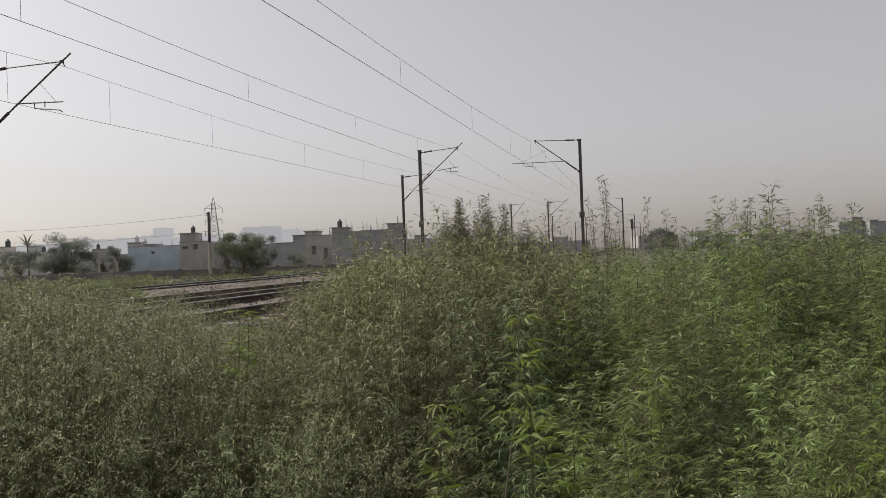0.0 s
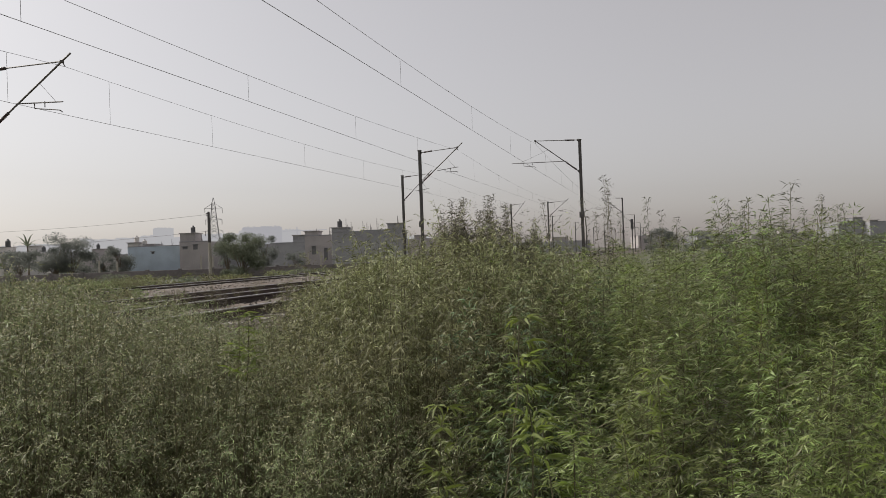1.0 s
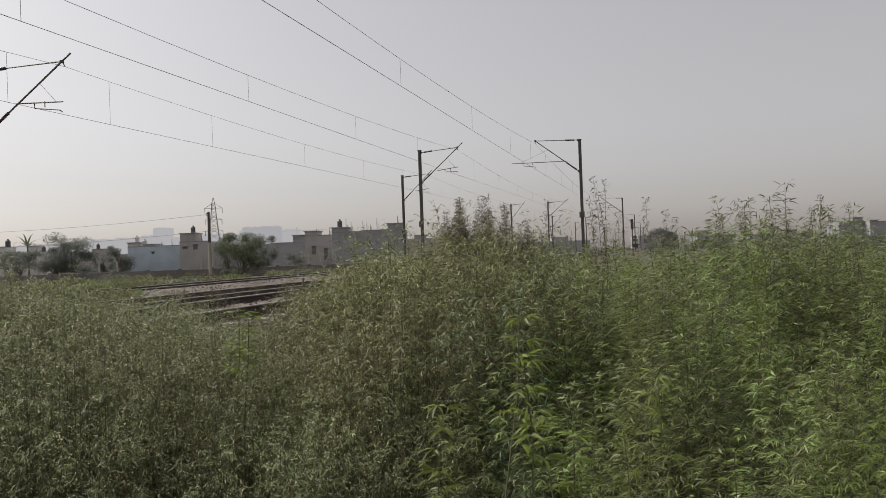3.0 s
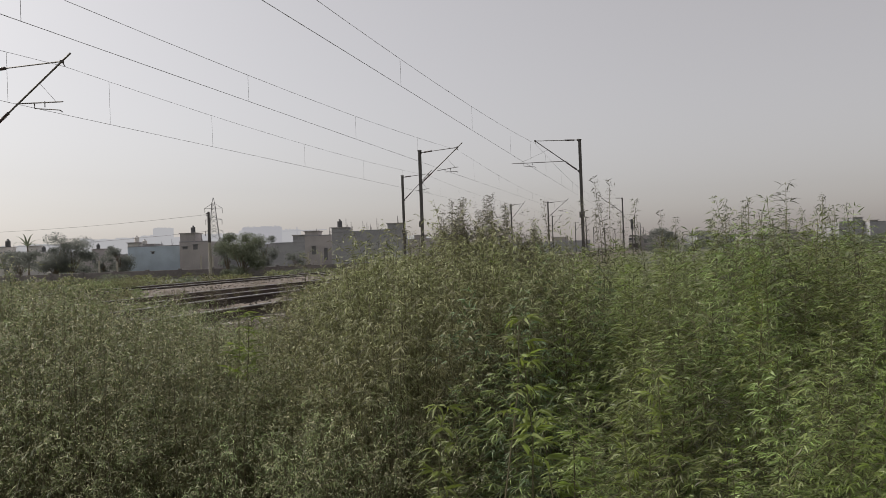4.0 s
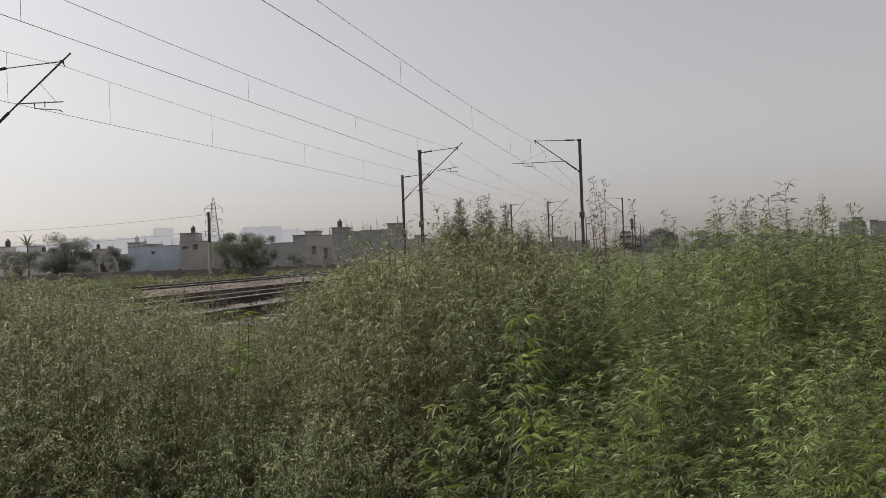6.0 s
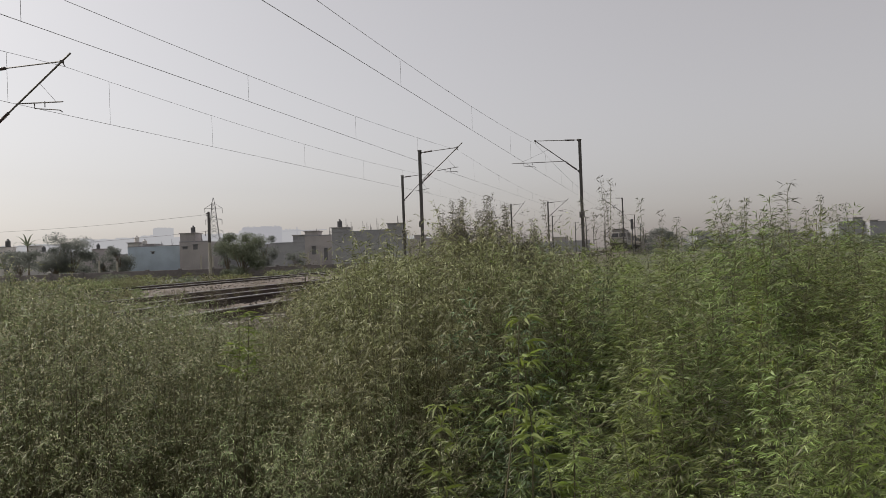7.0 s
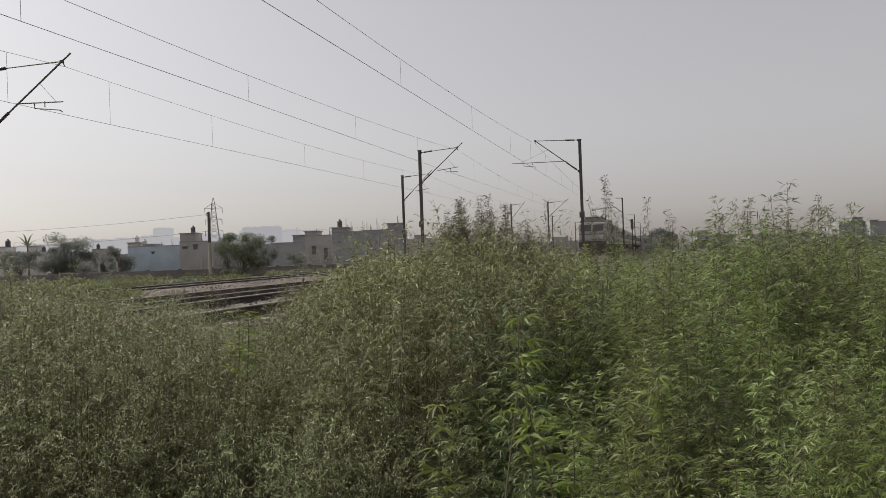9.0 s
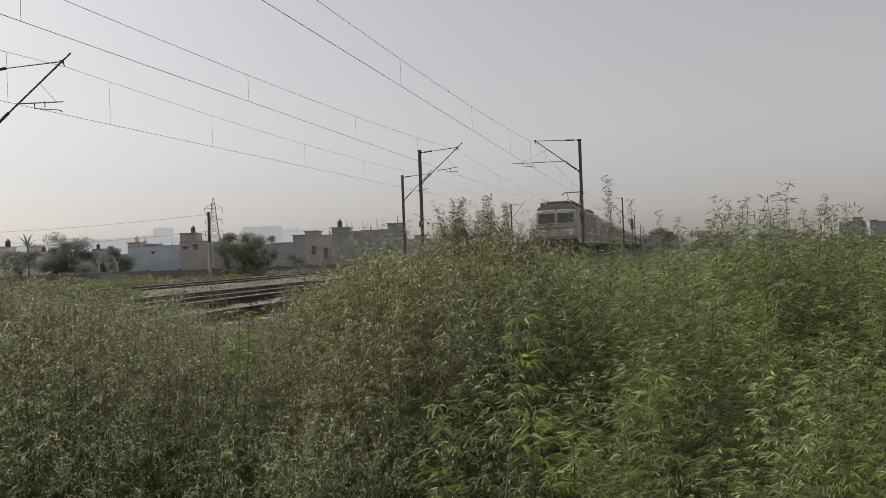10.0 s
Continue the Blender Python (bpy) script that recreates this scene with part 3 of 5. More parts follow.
def coach():
    """Passenger coach, its leading end at local y = 0."""
    th = holder("passenger_coach")
    bm = bmesh.new()
    add_loft(bm, [body_ring(y, w, 1.1, 3.25, 0.62) for y, w in ((0.0, 1.56), (0.15, 1.62), (21.2, 1.62), (21.4, 1.56))])
    body = part("body", bm, M_COACH, th)
    bm = bmesh.new()
    for sx in (-1, 1):
        add_box(bm, sx * 1.622 - 0.004, sx * 1.622 + 0.004, 0.3, 21.1, 1.25, 1.6)
    part("band", bm, M_COACHB, body, "dull brown band")
    for sx in (-1, 1):
        x = sx * 1.624
        for k in range(10):
            bm = bmesh.new()
            add_box(bm, x - 0.012, x + 0.012, 2.35 + k * 1.72, 3.45 + k * 1.72, 2.0, 2.95)
            w = part("window", bm, M_GLASS, body, "dark barred window")
            bm = bmesh.new()
            for q in range(4):
                add_box(bm, x + sx * 0.012, x + sx * 0.03, 2.35 + k * 1.72, 3.45 + k * 1.72, 2.15 + q * 0.2, 2.165 + q * 0.2) if sx > 0 else add_box(bm, x - 0.03, x - 0.012, 2.35 + k * 1.72, 3.45 + k * 1.72, 2.15 + q * 0.2, 2.165 + q * 0.2)
            part("window_bars", bm, M_TUBE, w)
        for y in (0.7, 20.0):
            bm = bmesh.new()
            add_box(bm, x - 0.01, x + 0.01, y, y + 0.75, 1.2, 3.15)
            part("coach_door", bm, M_COACHB, body)
    bm = bmesh.new()
    for k in range(6):
        add_box(bm, -0.25, 0.25, 1.8 + k * 3.4, 2.3 + k * 3.4, 3.84, 4.0, 0.05)
    part("roof_vent", bm, M_ROOF, th)
    bm = bmesh.new()
    add_box(bm, -1.4, 1.4, 0.1, 21.3, 0.85, 1.12, 0.03)
    add_box(bm, -1.2, 1.2, 7, 10, 0.4, 0.9, 0.05)
    add_box(bm, -1.2, 1.2, 12, 14, 0.4, 0.9, 0.05)
    part("underframe", bm, M_UNDER, th)
    bm = bmesh.new()
    add_box(bm, -0.7, 0.7, -0.65, 0.0, 1.15, 3.3, 0.05)
    part("gangway", bm, M_UNDER, th)
    bogie(th, 3.4)
    bogie(th, 18.0)
    tagged(th, "beige passenger coach with rows of barred windows", "railway coach", "coaches of the train")
    return th


TRAIN = []


def train():
    d = TRACKS["near"][0]
    first = locomotive()
    TRAIN.append((first, 0.0))
    c = coach()
    TRAIN.append((c, 20.4))
    for k in range(1, 13):
        TRAIN.append((copy_thing(c, Matrix()), 20.4 + k * 22.1))
    for ob, back in TRAIN:
        ob.matrix_basis = along(49.2 + back, d, RAIL_A)


# ---- the settlement beyond the line ----
HOR_SLOPE = 0.037


def across(px, y):
    """World x of a bearing given by its place across the view, at depth y."""
    return (px - 784) / 1254.6 * y


def house(px0, px1, depth, y, height, material, label, extras=(), windows=()):
    """Flat-roofed cement house. extras: (x0, x1, y0, y1, z0, z1) upper blocks in shares of the width; windows: (x, z, w, h)."""
    x0, x1 = across(px0, y), across(px1, y)
    w = x1 - x0
    th = holder("house", Matrix.Translation((x0, y, 0)))
    bm = bmesh.new()
    add_box(bm, 0, w, 0, depth, -0.3, height, 0.04)
    wall = part("wall", bm, material, th)
    for a in ((0, w, 0, 0.22), (0, w, depth - 0.22, depth)):
        bm = bmesh.new()
        add_box(bm, a[0] - 0.03, a[1] + 0.03, a[2] - 0.03, a[3] + 0.03, height - 0.002, height + 0.12)
        part("parapet", bm, M_PLASTER, th)
    for k, e in enumerate(extras):
        bm = bmesh.new()
        add_box(bm, e[0] * w, e[1] * w, e[2], e[2] + depth * 0.4, height - 0.01, height + e[3], 0.04)
        up = part("roof_room", bm, e[4] if len(e) > 4 else material, th)
        bm = bmesh.new()
        add_box(bm, e[0] * w - 0.15, e[1] * w + 0.15, e[2] - 0.2, e[2] + depth * 0.4 + 0.2, height + e[3], height + e[3] + 0.12)
        part("roof_slab", bm, M_PLASTER2, up)
    for wx, wz, ww, wh in windows:
        bm = bmesh.new()
        add_box(bm, wx * w, wx * w + ww, -0.02, 0.1, wz, wz + wh)
        win = part("window", bm, M_DARK, th)
        bm = bmesh.new()
        add_box(bm, wx * w - 0.12, wx * w + ww + 0.12, -0.35, 0.0, wz + wh, wz + wh + 0.08)
        part("sunshade", bm, M_PLASTER, win)
    tagged(th, label, "house", "houses beyond the railway")
    return th


def water_tank(px, y, z, material, r=0.4):
    th = holder("water_tank", Matrix.Translation((across(px, y), y + 1.2, z)))
    bm = bmesh.new()
    add_tube(bm, [(0, 0, 0), (0, 0, 1.0), (0, 0, 1.02)], r, 16)
    add_tube(bm, [(0, 0, 1.02), (0, 0, 1.25)], r * 0.9, 16, r * 0.35)
    tank = part("tank", bm, material, th)
    bm = bmesh.new()
    add_tube(bm, [(0, 0, 1.25), (0, 0, 1.36)], r * 0.38, 12)
    part("lid", bm, material, tank)
    tagged(th, "small round water tank standing on a roof", "water tank", "roof water tanks")


def antenna(px, y, z, h):
    th = holder("roof_pole", Matrix.Translation((across(px, y), y + 0.8, z)))
    bm = bmesh.new()
    add_tube(bm, [(0, 0, 0), (0, 0, h)], 0.04, 5)
    part("pole", bm, M_MAST, th)
    bm = bmesh.new()
    add_tube(bm, [(0.12, 0.05, 0), (0.2, 0.05, h * 0.55)], 0.03, 4)
    part("stub_rod", bm, M_MAST, th)
    tagged(th, "thin dark rod standing on a roof", "roof pole", "roof poles")


def settlement():
    W = [(0.15, 2.6, 0.9, 1.2), (0.6, 2.6, 0.9, 1.2)]
    house(-60, 36, 9, 118, 4.3, M_WHITE, "dull white house with dark window openings", [(0.35, 0.62, 1, 1.0)], [(0.65, 2.4, 0.7, 1.0), (0.8, 2.4, 0.7, 1.0), (0.92, 2.4, 0.6, 1.0), (0.7, 0.9, 0.8, 1.0), (0.87, 0.9, 0.8, 1.0)])
    house(38, 98, 9, 150, 4.9, M_PLASTER, "low grey cement house with flat roof", [(0.1, 0.35, 1, 1.4, M_WHITE)], [(0.5, 3.0, 0.9, 1.1)])
    house(100, 226, 10, 165, 4.0, M_PLASTER2, "low brownish house half hidden by trees", [(0.47, 0.66, 1, 1.5), (0.2, 0.3, 2, 0.8)], [(0.5, 2.2, 0.8, 1.0)])
    house(226, 318, 9, 128, 4.75, M_BLUE, "pale blue painted house with a flat roof", [(0.0, 0.2, 0.05, 0.75, M_WHITE), (0.3, 0.5, 0.6, 0.4, M_PLASTER2)], [(0.46, 3.4, 0.5, 0.4)])
    house(318, 372, 9, 127, 5.3, M_PLASTER2, "brownish plastered house with an upper room", [(0.02, 0.52, 0.1, 1.5, M_PLASTER2)], [(0.1, 4.0, 0.9, 0.5), (0.45, 3.9, 0.8, 0.9)])
    house(372, 482, 9, 134, 4.5, M_PLASTER, "grey cement house behind a tree", [(0.6, 0.8, 1, 0.6)], [(0.1, 2.8, 0.9, 1.2)])
    house(478, 540, 9, 120, 4.3, M_PLASTER, "grey unpainted cement house with blank side", [(0.66, 1.0, 0.1, 1.2)], [])
    house(540, 588, 9, 120, 5.35, M_PLASTER2, "grey brown house with a small roof room", [(0.0, 0.5, 0.1, 0.75, M_PLASTER2)], [(0.25, 2.2, 0.7, 1.4), (0.7, 1.2, 0.6, 2.0)])
    house(588, 640, 10, 112, 5.5, M_PLASTER, "tall grey cement house with a stepped roof", [(0.0, 0.55, 0.02, 0.7, M_PLASTER)], [])
    house(640, 716, 10, 112, 5.6, M_PLASTER, "wide grey cement house with a stepped roof", [(0.62, 0.97, 0.02, 0.95, M_PLASTER)], [])
    house(720, 790, 10, 170, 5.2, M_PLASTER2, "brownish cement house behind tall weeds", [(0.2, 0.5, 0.1, 0.9)], [(0.6, 3.0, 0.9, 1.2)])
    house(784, 830, 9, 150, 5.6, M_BRICK, "red brown brick house behind tall weeds", [], W)
    house(835, 1045, 10, 230, 4.0, M_PLASTER, "long low grey shed behind the masts", [(0.68, 0.82, 1, 1.4, M_PLASTER2)], [(0.3, 2.0, 1.2, 1.2)])
    house(1130, 1200, 10, 240, 5.0, M_PLASTER2, "low brownish house far along the line", [(0.3, 0.6, 1, 1.2)], W)
    house(1235, 1330, 10, 210, 3.9, M_PLASTER, "grey house beyond the weeds", [(0.1, 0.3, 1, 1.0)], W)
    house(1330, 1480, 10, 190, 3.4, M_PLASTER2, "brownish house beyond the tall weeds", [(0.4, 0.55, 0.5, 1.0), (0.85, 0.99, 0.5, 0.8)], W)
    house(1486, 1536, 8, 130, 4.6, M_PLASTER, "dark grey cement house with a pale side", [(0.5, 0.85, 0.05, 0.7, M_PLASTER)], [])
    house(1541, 1640, 8, 128, 4.4, M_PLASTER, "grey cement house at the field", [(0.0, 0.15, 0.05, 0.25, M_WHITE)], [(0.5, 2.4, 0.9, 1.1)])
    for px, y, z, h in ((283, 128, 4.75, 0.9), (560, 120, 5.35, 1.2), (705, 112, 6.5, 1.3), (668, 112, 5.6, 1.9), (20, 118, 4.3, 1.3), (84, 150, 4.9, 1.5), (1500, 130, 4.6, 1.2), (445, 134, 5.1, 1.2)):
        antenna(px, y, z, h)
    for px, y, z, m in ((238, 128, 5.5, M_WHITE), (252, 128, 4.8, M_WHITE), (339, 127, 6.9, M_TANK), (601, 112, 6.25, M_TANK), (7, 118, 5.3, M_TANK), (72, 150, 4.95, M_TANK), (430, 134, 5.1, M_TANK), (170, 165, 5.5, M_TANK)):
        water_tank(px, y, z, m)
    for px, y, z, h in ((613, 112, 5.5, 2.2), (622, 112, 5.5, 1.6), (643, 112, 5.6, 1.6), (650, 112, 5.6, 1.3), (656, 112, 5.6, 1.1), (302, 128, 4.8, 1.2), (355, 127, 5.3, 1.2), (583, 120, 5.3, 1.4), (104, 165, 4.0, 1.6)):
        antenna(px, y, z, h)


def boundary_wall():
    th = holder("boundary_wall")
    y = 72.0
    x0, x1 = across(-200, y), across(720, y)
    n = 16
    for k in range(n):
        a, b = x0 + (x1 - x0) * k / n, x0 + (x1 - x0) * (k + 1) / n
        bm = bmesh.new()
        add_box(bm, a + 0.15, b - 0.15, y - 0.12, y + 0.12, -0.3, 0.92 + 0.06 * noise.noise((k * 1.7, 0, 0)), 0.02)
        part("wall_panel", bm, M_BRICK, th)
        bm = bmesh.new()
        add_box(bm, b - 0.15, b + 0.15, y - 0.17, y + 0.17, -0.3, 1.04, 0.02)
        part("pier", bm, M_BRICK, th)
    tagged(th, "low weathered brick boundary wall with piers", "wall", kind="structure")
    for px, h in ((175, 2.2), (207, 2.0), (355, 2.4), (376, 2.2), (545, 2.3), (568, 2.3)):
        p = holder("fence_post", Matrix.Translation((across(px, 92), 92, 0)))
        bm = bmesh.new()
        add_box(bm, -0.09, 0.09, -0.09, 0.09, -0.2, h, 0.015)
        part("post", bm, M_CONC, p)
        bm = bmesh.new()
        add_box(bm, -0.12, 0.12, -0.12, 0.12, h, h + 0.06, 0.01)
        part("cap", bm, M_CONC, p)
        tagged(p, "short pale concrete post by the wall", "post", "posts behind the wall")


def power_pole():
    y = 66
    th = holder("power_pole", Matrix.Translation((across(371.5, y), y, 0)))
    bm = bmesh.new()
    add_tube(bm, [(0, 0, -0.2), (0, 0, 3.4)], 0.17, 8, 0.15)
    part("lower_post", bm, M_CONC, th, "pale concrete lower part")
    # Upper half of the post: its darkness against the sky is put in as colour.
    bm = bmesh.new()
    add_tube(bm, [(0, 0, 3.4), (0, 0, 6.25)], 0.15, 8, 0.11)
    part("upper_post", bm, M_MAST, th, "upper part coloured dark as a silhouette")
    for z in (5.95, 6.1):
        bm = bmesh.new()
        add_tube(bm, [(-0.25, 0, z), (0.12, 0, z)], 0.04, 6)
        part("insulator", bm, M_INSUL, th)
    tagged(th, "concrete power pole beyond the tracks, upper half coloured as a silhouette", "pole")
    p0 = Vector((across(371.5, y) - 0.2, y, 6.0))
    for off, dz, z1 in ((0, 0.0, 6.4), (0, -1.55, 4.9)):
        bm = bmesh.new()
        p1 = Vector((-75, 76, z1))
        a = p0 + Vector((0, 0, dz))
        add_tube(bm, [a.lerp(p1, k / 12) - Vector((0, 0, 0.9 * 4 * (k / 12) * (1 - k / 12))) for k in range(13)], 0.012, 4)
        w = part("power_wire", bm, M_WIRE)
        tagged(w, "thin sagging power wire", "power wire", "wires from the pole")


def pylon():
    y = 390.0
    th = holder("power_pylon", Matrix.Translation((across(380.5, y), y, 0)) @ Matrix.Rotation(radians(12), 4, "Z"))
    H = 37.0
    half = lambda z: 3.6 * (1 - z / H) ** 1.1 + 0.55 if z < H - 2 else 0.3
    for sx in (-1, 1):
        for sy in (-1, 1):
            bm = bmesh.new()
            add_tube(bm, [(sx * half(z), sy * half(z), z) for z in (0, 8, 16, 24, 30, 33.5)] + [(0, 0, H)], 0.14, 4)
            part("leg", bm, M_PYLON, th)
    zs = [0, 5, 9.5, 13.5, 17, 20, 22.7, 25.2, 27.5, 29.7, 31.7, 33.5]
    for sx, sy, ax in ((-1, -1, 0), (1, 1, 0), (-1, -1, 1), (1, 1, 1)):
        bm = bmesh.new()
        for z0, z1 in zip(zs, zs[1:]):
            a, b = half(z0), half(z1)
            if ax == 0:
                add_tube(bm, [(-a, sy * a, z0), (b, sy * b, z1)], 0.07, 4)
                add_tube(bm, [(a, sy * a, z0), (-b, sy * b, z1)], 0.07, 4)
            else:
                add_tube(bm, [(sx * a, -a, z0), (sx * b, b, z1)], 0.07, 4)
                add_tube(bm, [(sx * a, a, z0), (sx * b, -b, z1)], 0.07, 4)
        part("bracing", bm, M_PYLON, th)
    for z, r in ((31.0, 4.6), (24.6, 4.3), (18.4, 4.6)):
        bm = bmesh.new()
        for sx in (-1, 1):
            for sy in (-1, 1):
                add_tube(bm, [(0, sy * 0.6, z), (sx * r, 0, z)], 0.09, 4)
                add_tube(bm, [(0, sy * 0.6, z + (3.0 if z > 30 else 1.6)), (sx * r, 0, z)], 0.09, 4)
        part("cross_arm", bm, M_PYLON, th)
        for sx in (-1, 1):
            bm = bmesh.new()
            add_tube(bm, [(sx * r, 0, z), (sx * r, 0, z - 2.6)], 0.14, 5)
            part("insulator_string", bm, M_INSUL, th)
    tagged(th, "steel lattice power pylon in the haze", "pylon")


def skyline():
    """Tall blocks far off; haze is put into their pale even glow."""
    rng = random.Random(11)
    th = holder("backdrop")
    y = 2600
    def block(px0, px1, h, material, yy=y):
        bm = bmesh.new()
        x0, x1 = across(px0, yy), across(px1, yy)
        add_box(bm, x0, x1, yy, yy + 30, -5, h)
        k = int((px1 - px0) / 6)
        for i in range(k):
            a = x0 + (x1 - x0) * (i + rng.uniform(0.1, 0.5)) / k
            add_box(bm, a, a + (x1 - x0) / k * 0.45, yy, yy + 12, h, h + rng.uniform(0.8, 3.5))
        part("distant_block", bm, material, th)
    px = -40
    while px < 430:
        w = rng.uniform(12, 34)
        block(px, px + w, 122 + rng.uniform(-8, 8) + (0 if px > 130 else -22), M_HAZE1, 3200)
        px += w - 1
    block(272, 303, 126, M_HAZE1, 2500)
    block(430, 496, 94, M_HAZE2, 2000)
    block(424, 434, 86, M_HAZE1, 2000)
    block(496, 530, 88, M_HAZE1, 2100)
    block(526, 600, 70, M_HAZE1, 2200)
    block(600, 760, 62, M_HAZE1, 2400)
    tagged(th, "pale tower blocks far off in the haze", "skyline", kind="structure")
    # crane over the blocks
    cr = holder("tower_crane", Matrix.Translation((across(527, 900), 900, 0)))
    bm = bmesh.new()
    add_tube(bm, [(0, 0, 0), (0, 0, 42)], 0.8, 4)
    # The crane glows in the same haze grey as the blocks.
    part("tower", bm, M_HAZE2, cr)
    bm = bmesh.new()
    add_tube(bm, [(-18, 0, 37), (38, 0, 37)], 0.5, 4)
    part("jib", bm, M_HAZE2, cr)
    tagged(cr, "thin tower crane in the haze", "crane")


# ---- plants ----
class Leaves:
    """Gathers many small blades as one mesh."""

    def __init__(self):
        self.v, self.f, self.n = [], [], 0

    def blades(self, base, way, up, length, width, bend, rows=2):
        """base, way, up: arrays (n, 3); one bent blade each, rows of cross lines between root and tip."""
        n = len(base)
        side = np.cross(way, up)
        side /= np.linalg.norm(side, axis=1)[:, None] + 1e-9
        nrm = np.cross(side, way)
        length, width, bend = (np.broadcast_to(np.asarray(a, float), (n,))[:, None] for a in (length, width, bend))

        def point(f):
            return base + way * length * f * (1 - 0.25 * bend * f) - nrm * length * bend * f * f - np.array([0, 0, 1.0]) * length * bend * 0.35 * f * f
        pts = [point(0)]
        fs = (0.45,) if rows == 1 else (0.3, 0.65)
        for f in fs:
            c = point(f)
            w = width * (1.0 if f < 0.5 else 0.75)
            pts += [c - side * w * 0.5 + nrm * w * 0.15, c + side * w * 0.5 + nrm * w * 0.15]
        pts.append(point(1))
        k = len(pts)
        V = np.stack(pts, 1).reshape(-1, 3)
        idx = (np.arange(n) * k + self.n)[:, None]
        tri = [(0, 2, 1), (1, 2, 3)] if rows == 1 else [(0, 2, 1), (1, 2, 4), (1, 4, 3), (3, 4, 5)]
        F = np.concatenate([idx + np.array(t) for t in tri], 0)
        self.v.append(V)
        self.f.append(F)
        self.n += len(V)

    def mesh(self, name):
        V = np.concatenate(self.v).astype(np.float32)
        F = np.concatenate(self.f).astype(np.int32)
        me = bpy.data.meshes.new(name)
        me.vertices.add(len(V))
        me.vertices.foreach_set("co", V.ravel())
        me.loops.add(F.size)
        me.loops.foreach_set("vertex_index", F.ravel())
        me.polygons.add(len(F))
        me.polygons.foreach_set("loop_start", np.arange(0, F.size, 3, dtype=np.int32))
        me.update(calc_edges=True)
        return me


def unit(a):
    return a / (np.linalg.norm(a, axis=1)[:, None] + 1e-9)


def stuff(ob):
    ob["kind"] = "stuff"
    return ob


def hemp(name, seed, h, nodes, reach, leaflet, fan, mat_leaf, tags, bare=0.15, side_leaves=5, droop=0.2, rows=2, wind=1.0, blade=0.085, sway=1.0):
    """Upright weed: stem, side branches that shorten towards the top, leaves of narrow leaflets spread like fingers. Height h."""
    rng = np.random.default_rng(seed)
    th = holder(name)
    bm, bb = bmesh.new(), bmesh.new()
    lean = rng.normal(0, 0.05, 2) * sway
    axis = lambda f: np.array([lean[0] * f * f * h + 0.02 * math.sin(f * 7 + seed), lean[1] * f * f * h + 0.02 * math.cos(f * 6 + seed), f * h])
    add_tube(bm, [axis(f) for f in np.linspace(0, 1, 8)], 0.003 + 0.0012 * h, 4, 0.0012)
    P, D, S = [], [], []
    for i in range(nodes):
        f = bare + (1 - bare) * i / (nodes - 1)
        for q in range(2):
            ang = i * 1.45 + q * math.pi + rng.normal(0, 0.5)
            r = reach * (1.0 - f) ** 0.7 * (0.55 + 0.75 * rng.random())
            out = np.array([math.cos(ang), math.sin(ang), 0])
            p0 = axis(f)
            if r > 0.06:
                p2 = p0 + out * r + np.array([0, 0, r * (0.35 + 0.5 * rng.random())])
                p1 = p0 + out * r * 0.55 + np.array([0, 0, r * 0.28])
                add_tube(bb, [p0, p1, p2], 0.002, 3, 0.0008)
                k = max(2, int(side_leaves * r / reach + 1.5))
                for j in range(k):
                    g = (j + 0.7) / k
                    P.append(p0 * (1 - g) ** 2 + 2 * p1 * g * (1 - g) + p2 * g * g + rng.normal(0, 0.015, 3))
                    o = out * 0.8 + rng.normal(0, 0.7, 3) * np.array([1, 1, 0.4]) + np.array([-wind, 0, 0.08])
                    D.append(o)
                    S.append((0.65 + 0.5 * rng.random()) * (1 - 0.35 * f) * (1 - 0.2 * g))
            else:
                P.append(p0)
                D.append(out + np.array([-0.3 * wind, 0, 0.4 + f * 0.5]) + rng.normal(0, 0.3, 3))
                S.append((0.7 + 0.4 * rng.random()) * (1 - 0.35 * f))
    part("stem", bm, M_STEM, th)
    stuff(part("twig_growth", bb, M_STEM, th))
    P, D, S = np.array(P), unit(np.array(D)), np.array(S)
    L = Leaves()
    up = np.array([0, 0, 1.0]) + 0.001
    side = unit(np.cross(D, np.broadcast_to(up, D.shape)))
    pet = P + D * (S * leaflet * 0.35)[:, None]
    for j in range(fan):
        a = (j - (fan - 1) / 2) * (2.3 / max(fan - 1, 1)) + rng.normal(0, 0.12, len(P))
        w = D * np.cos(a)[:, None] + side * np.sin(a)[:, None]
        w = unit(w + rng.normal(0, 0.1, w.shape))
        size = leaflet * S * (1 - 0.28 * np.abs(a))
        L.blades(pet, w, unit(up + rng.normal(0, 0.55, w.shape)), size, size * blade + 0.0014, droop * (0.5 + 0.9 * rng.random(len(P))), rows=rows)
    # single narrow leaves between the fans
    for j in range(1):
        w = unit(D * 0.4 + rng.normal(0, 0.6, D.shape) * np.array([1.3, 1.0, 0.7]) + np.array([-wind * 0.5, 0, 0]))
        size = leaflet * S * rng.uniform(0.5, 1.15, len(P))
        L.blades(P + rng.normal(0, 0.02, P.shape), w, np.broadcast_to(up, w.shape), size, size * 0.075 + 0.0016, droop * 1.4 * rng.random(len(P)), rows=rows)
    stuff(link("leaves", L.mesh("leaves"), mat_leaf, th))
    tagged(th, tags[0], tags[1], tags[2])
    return th


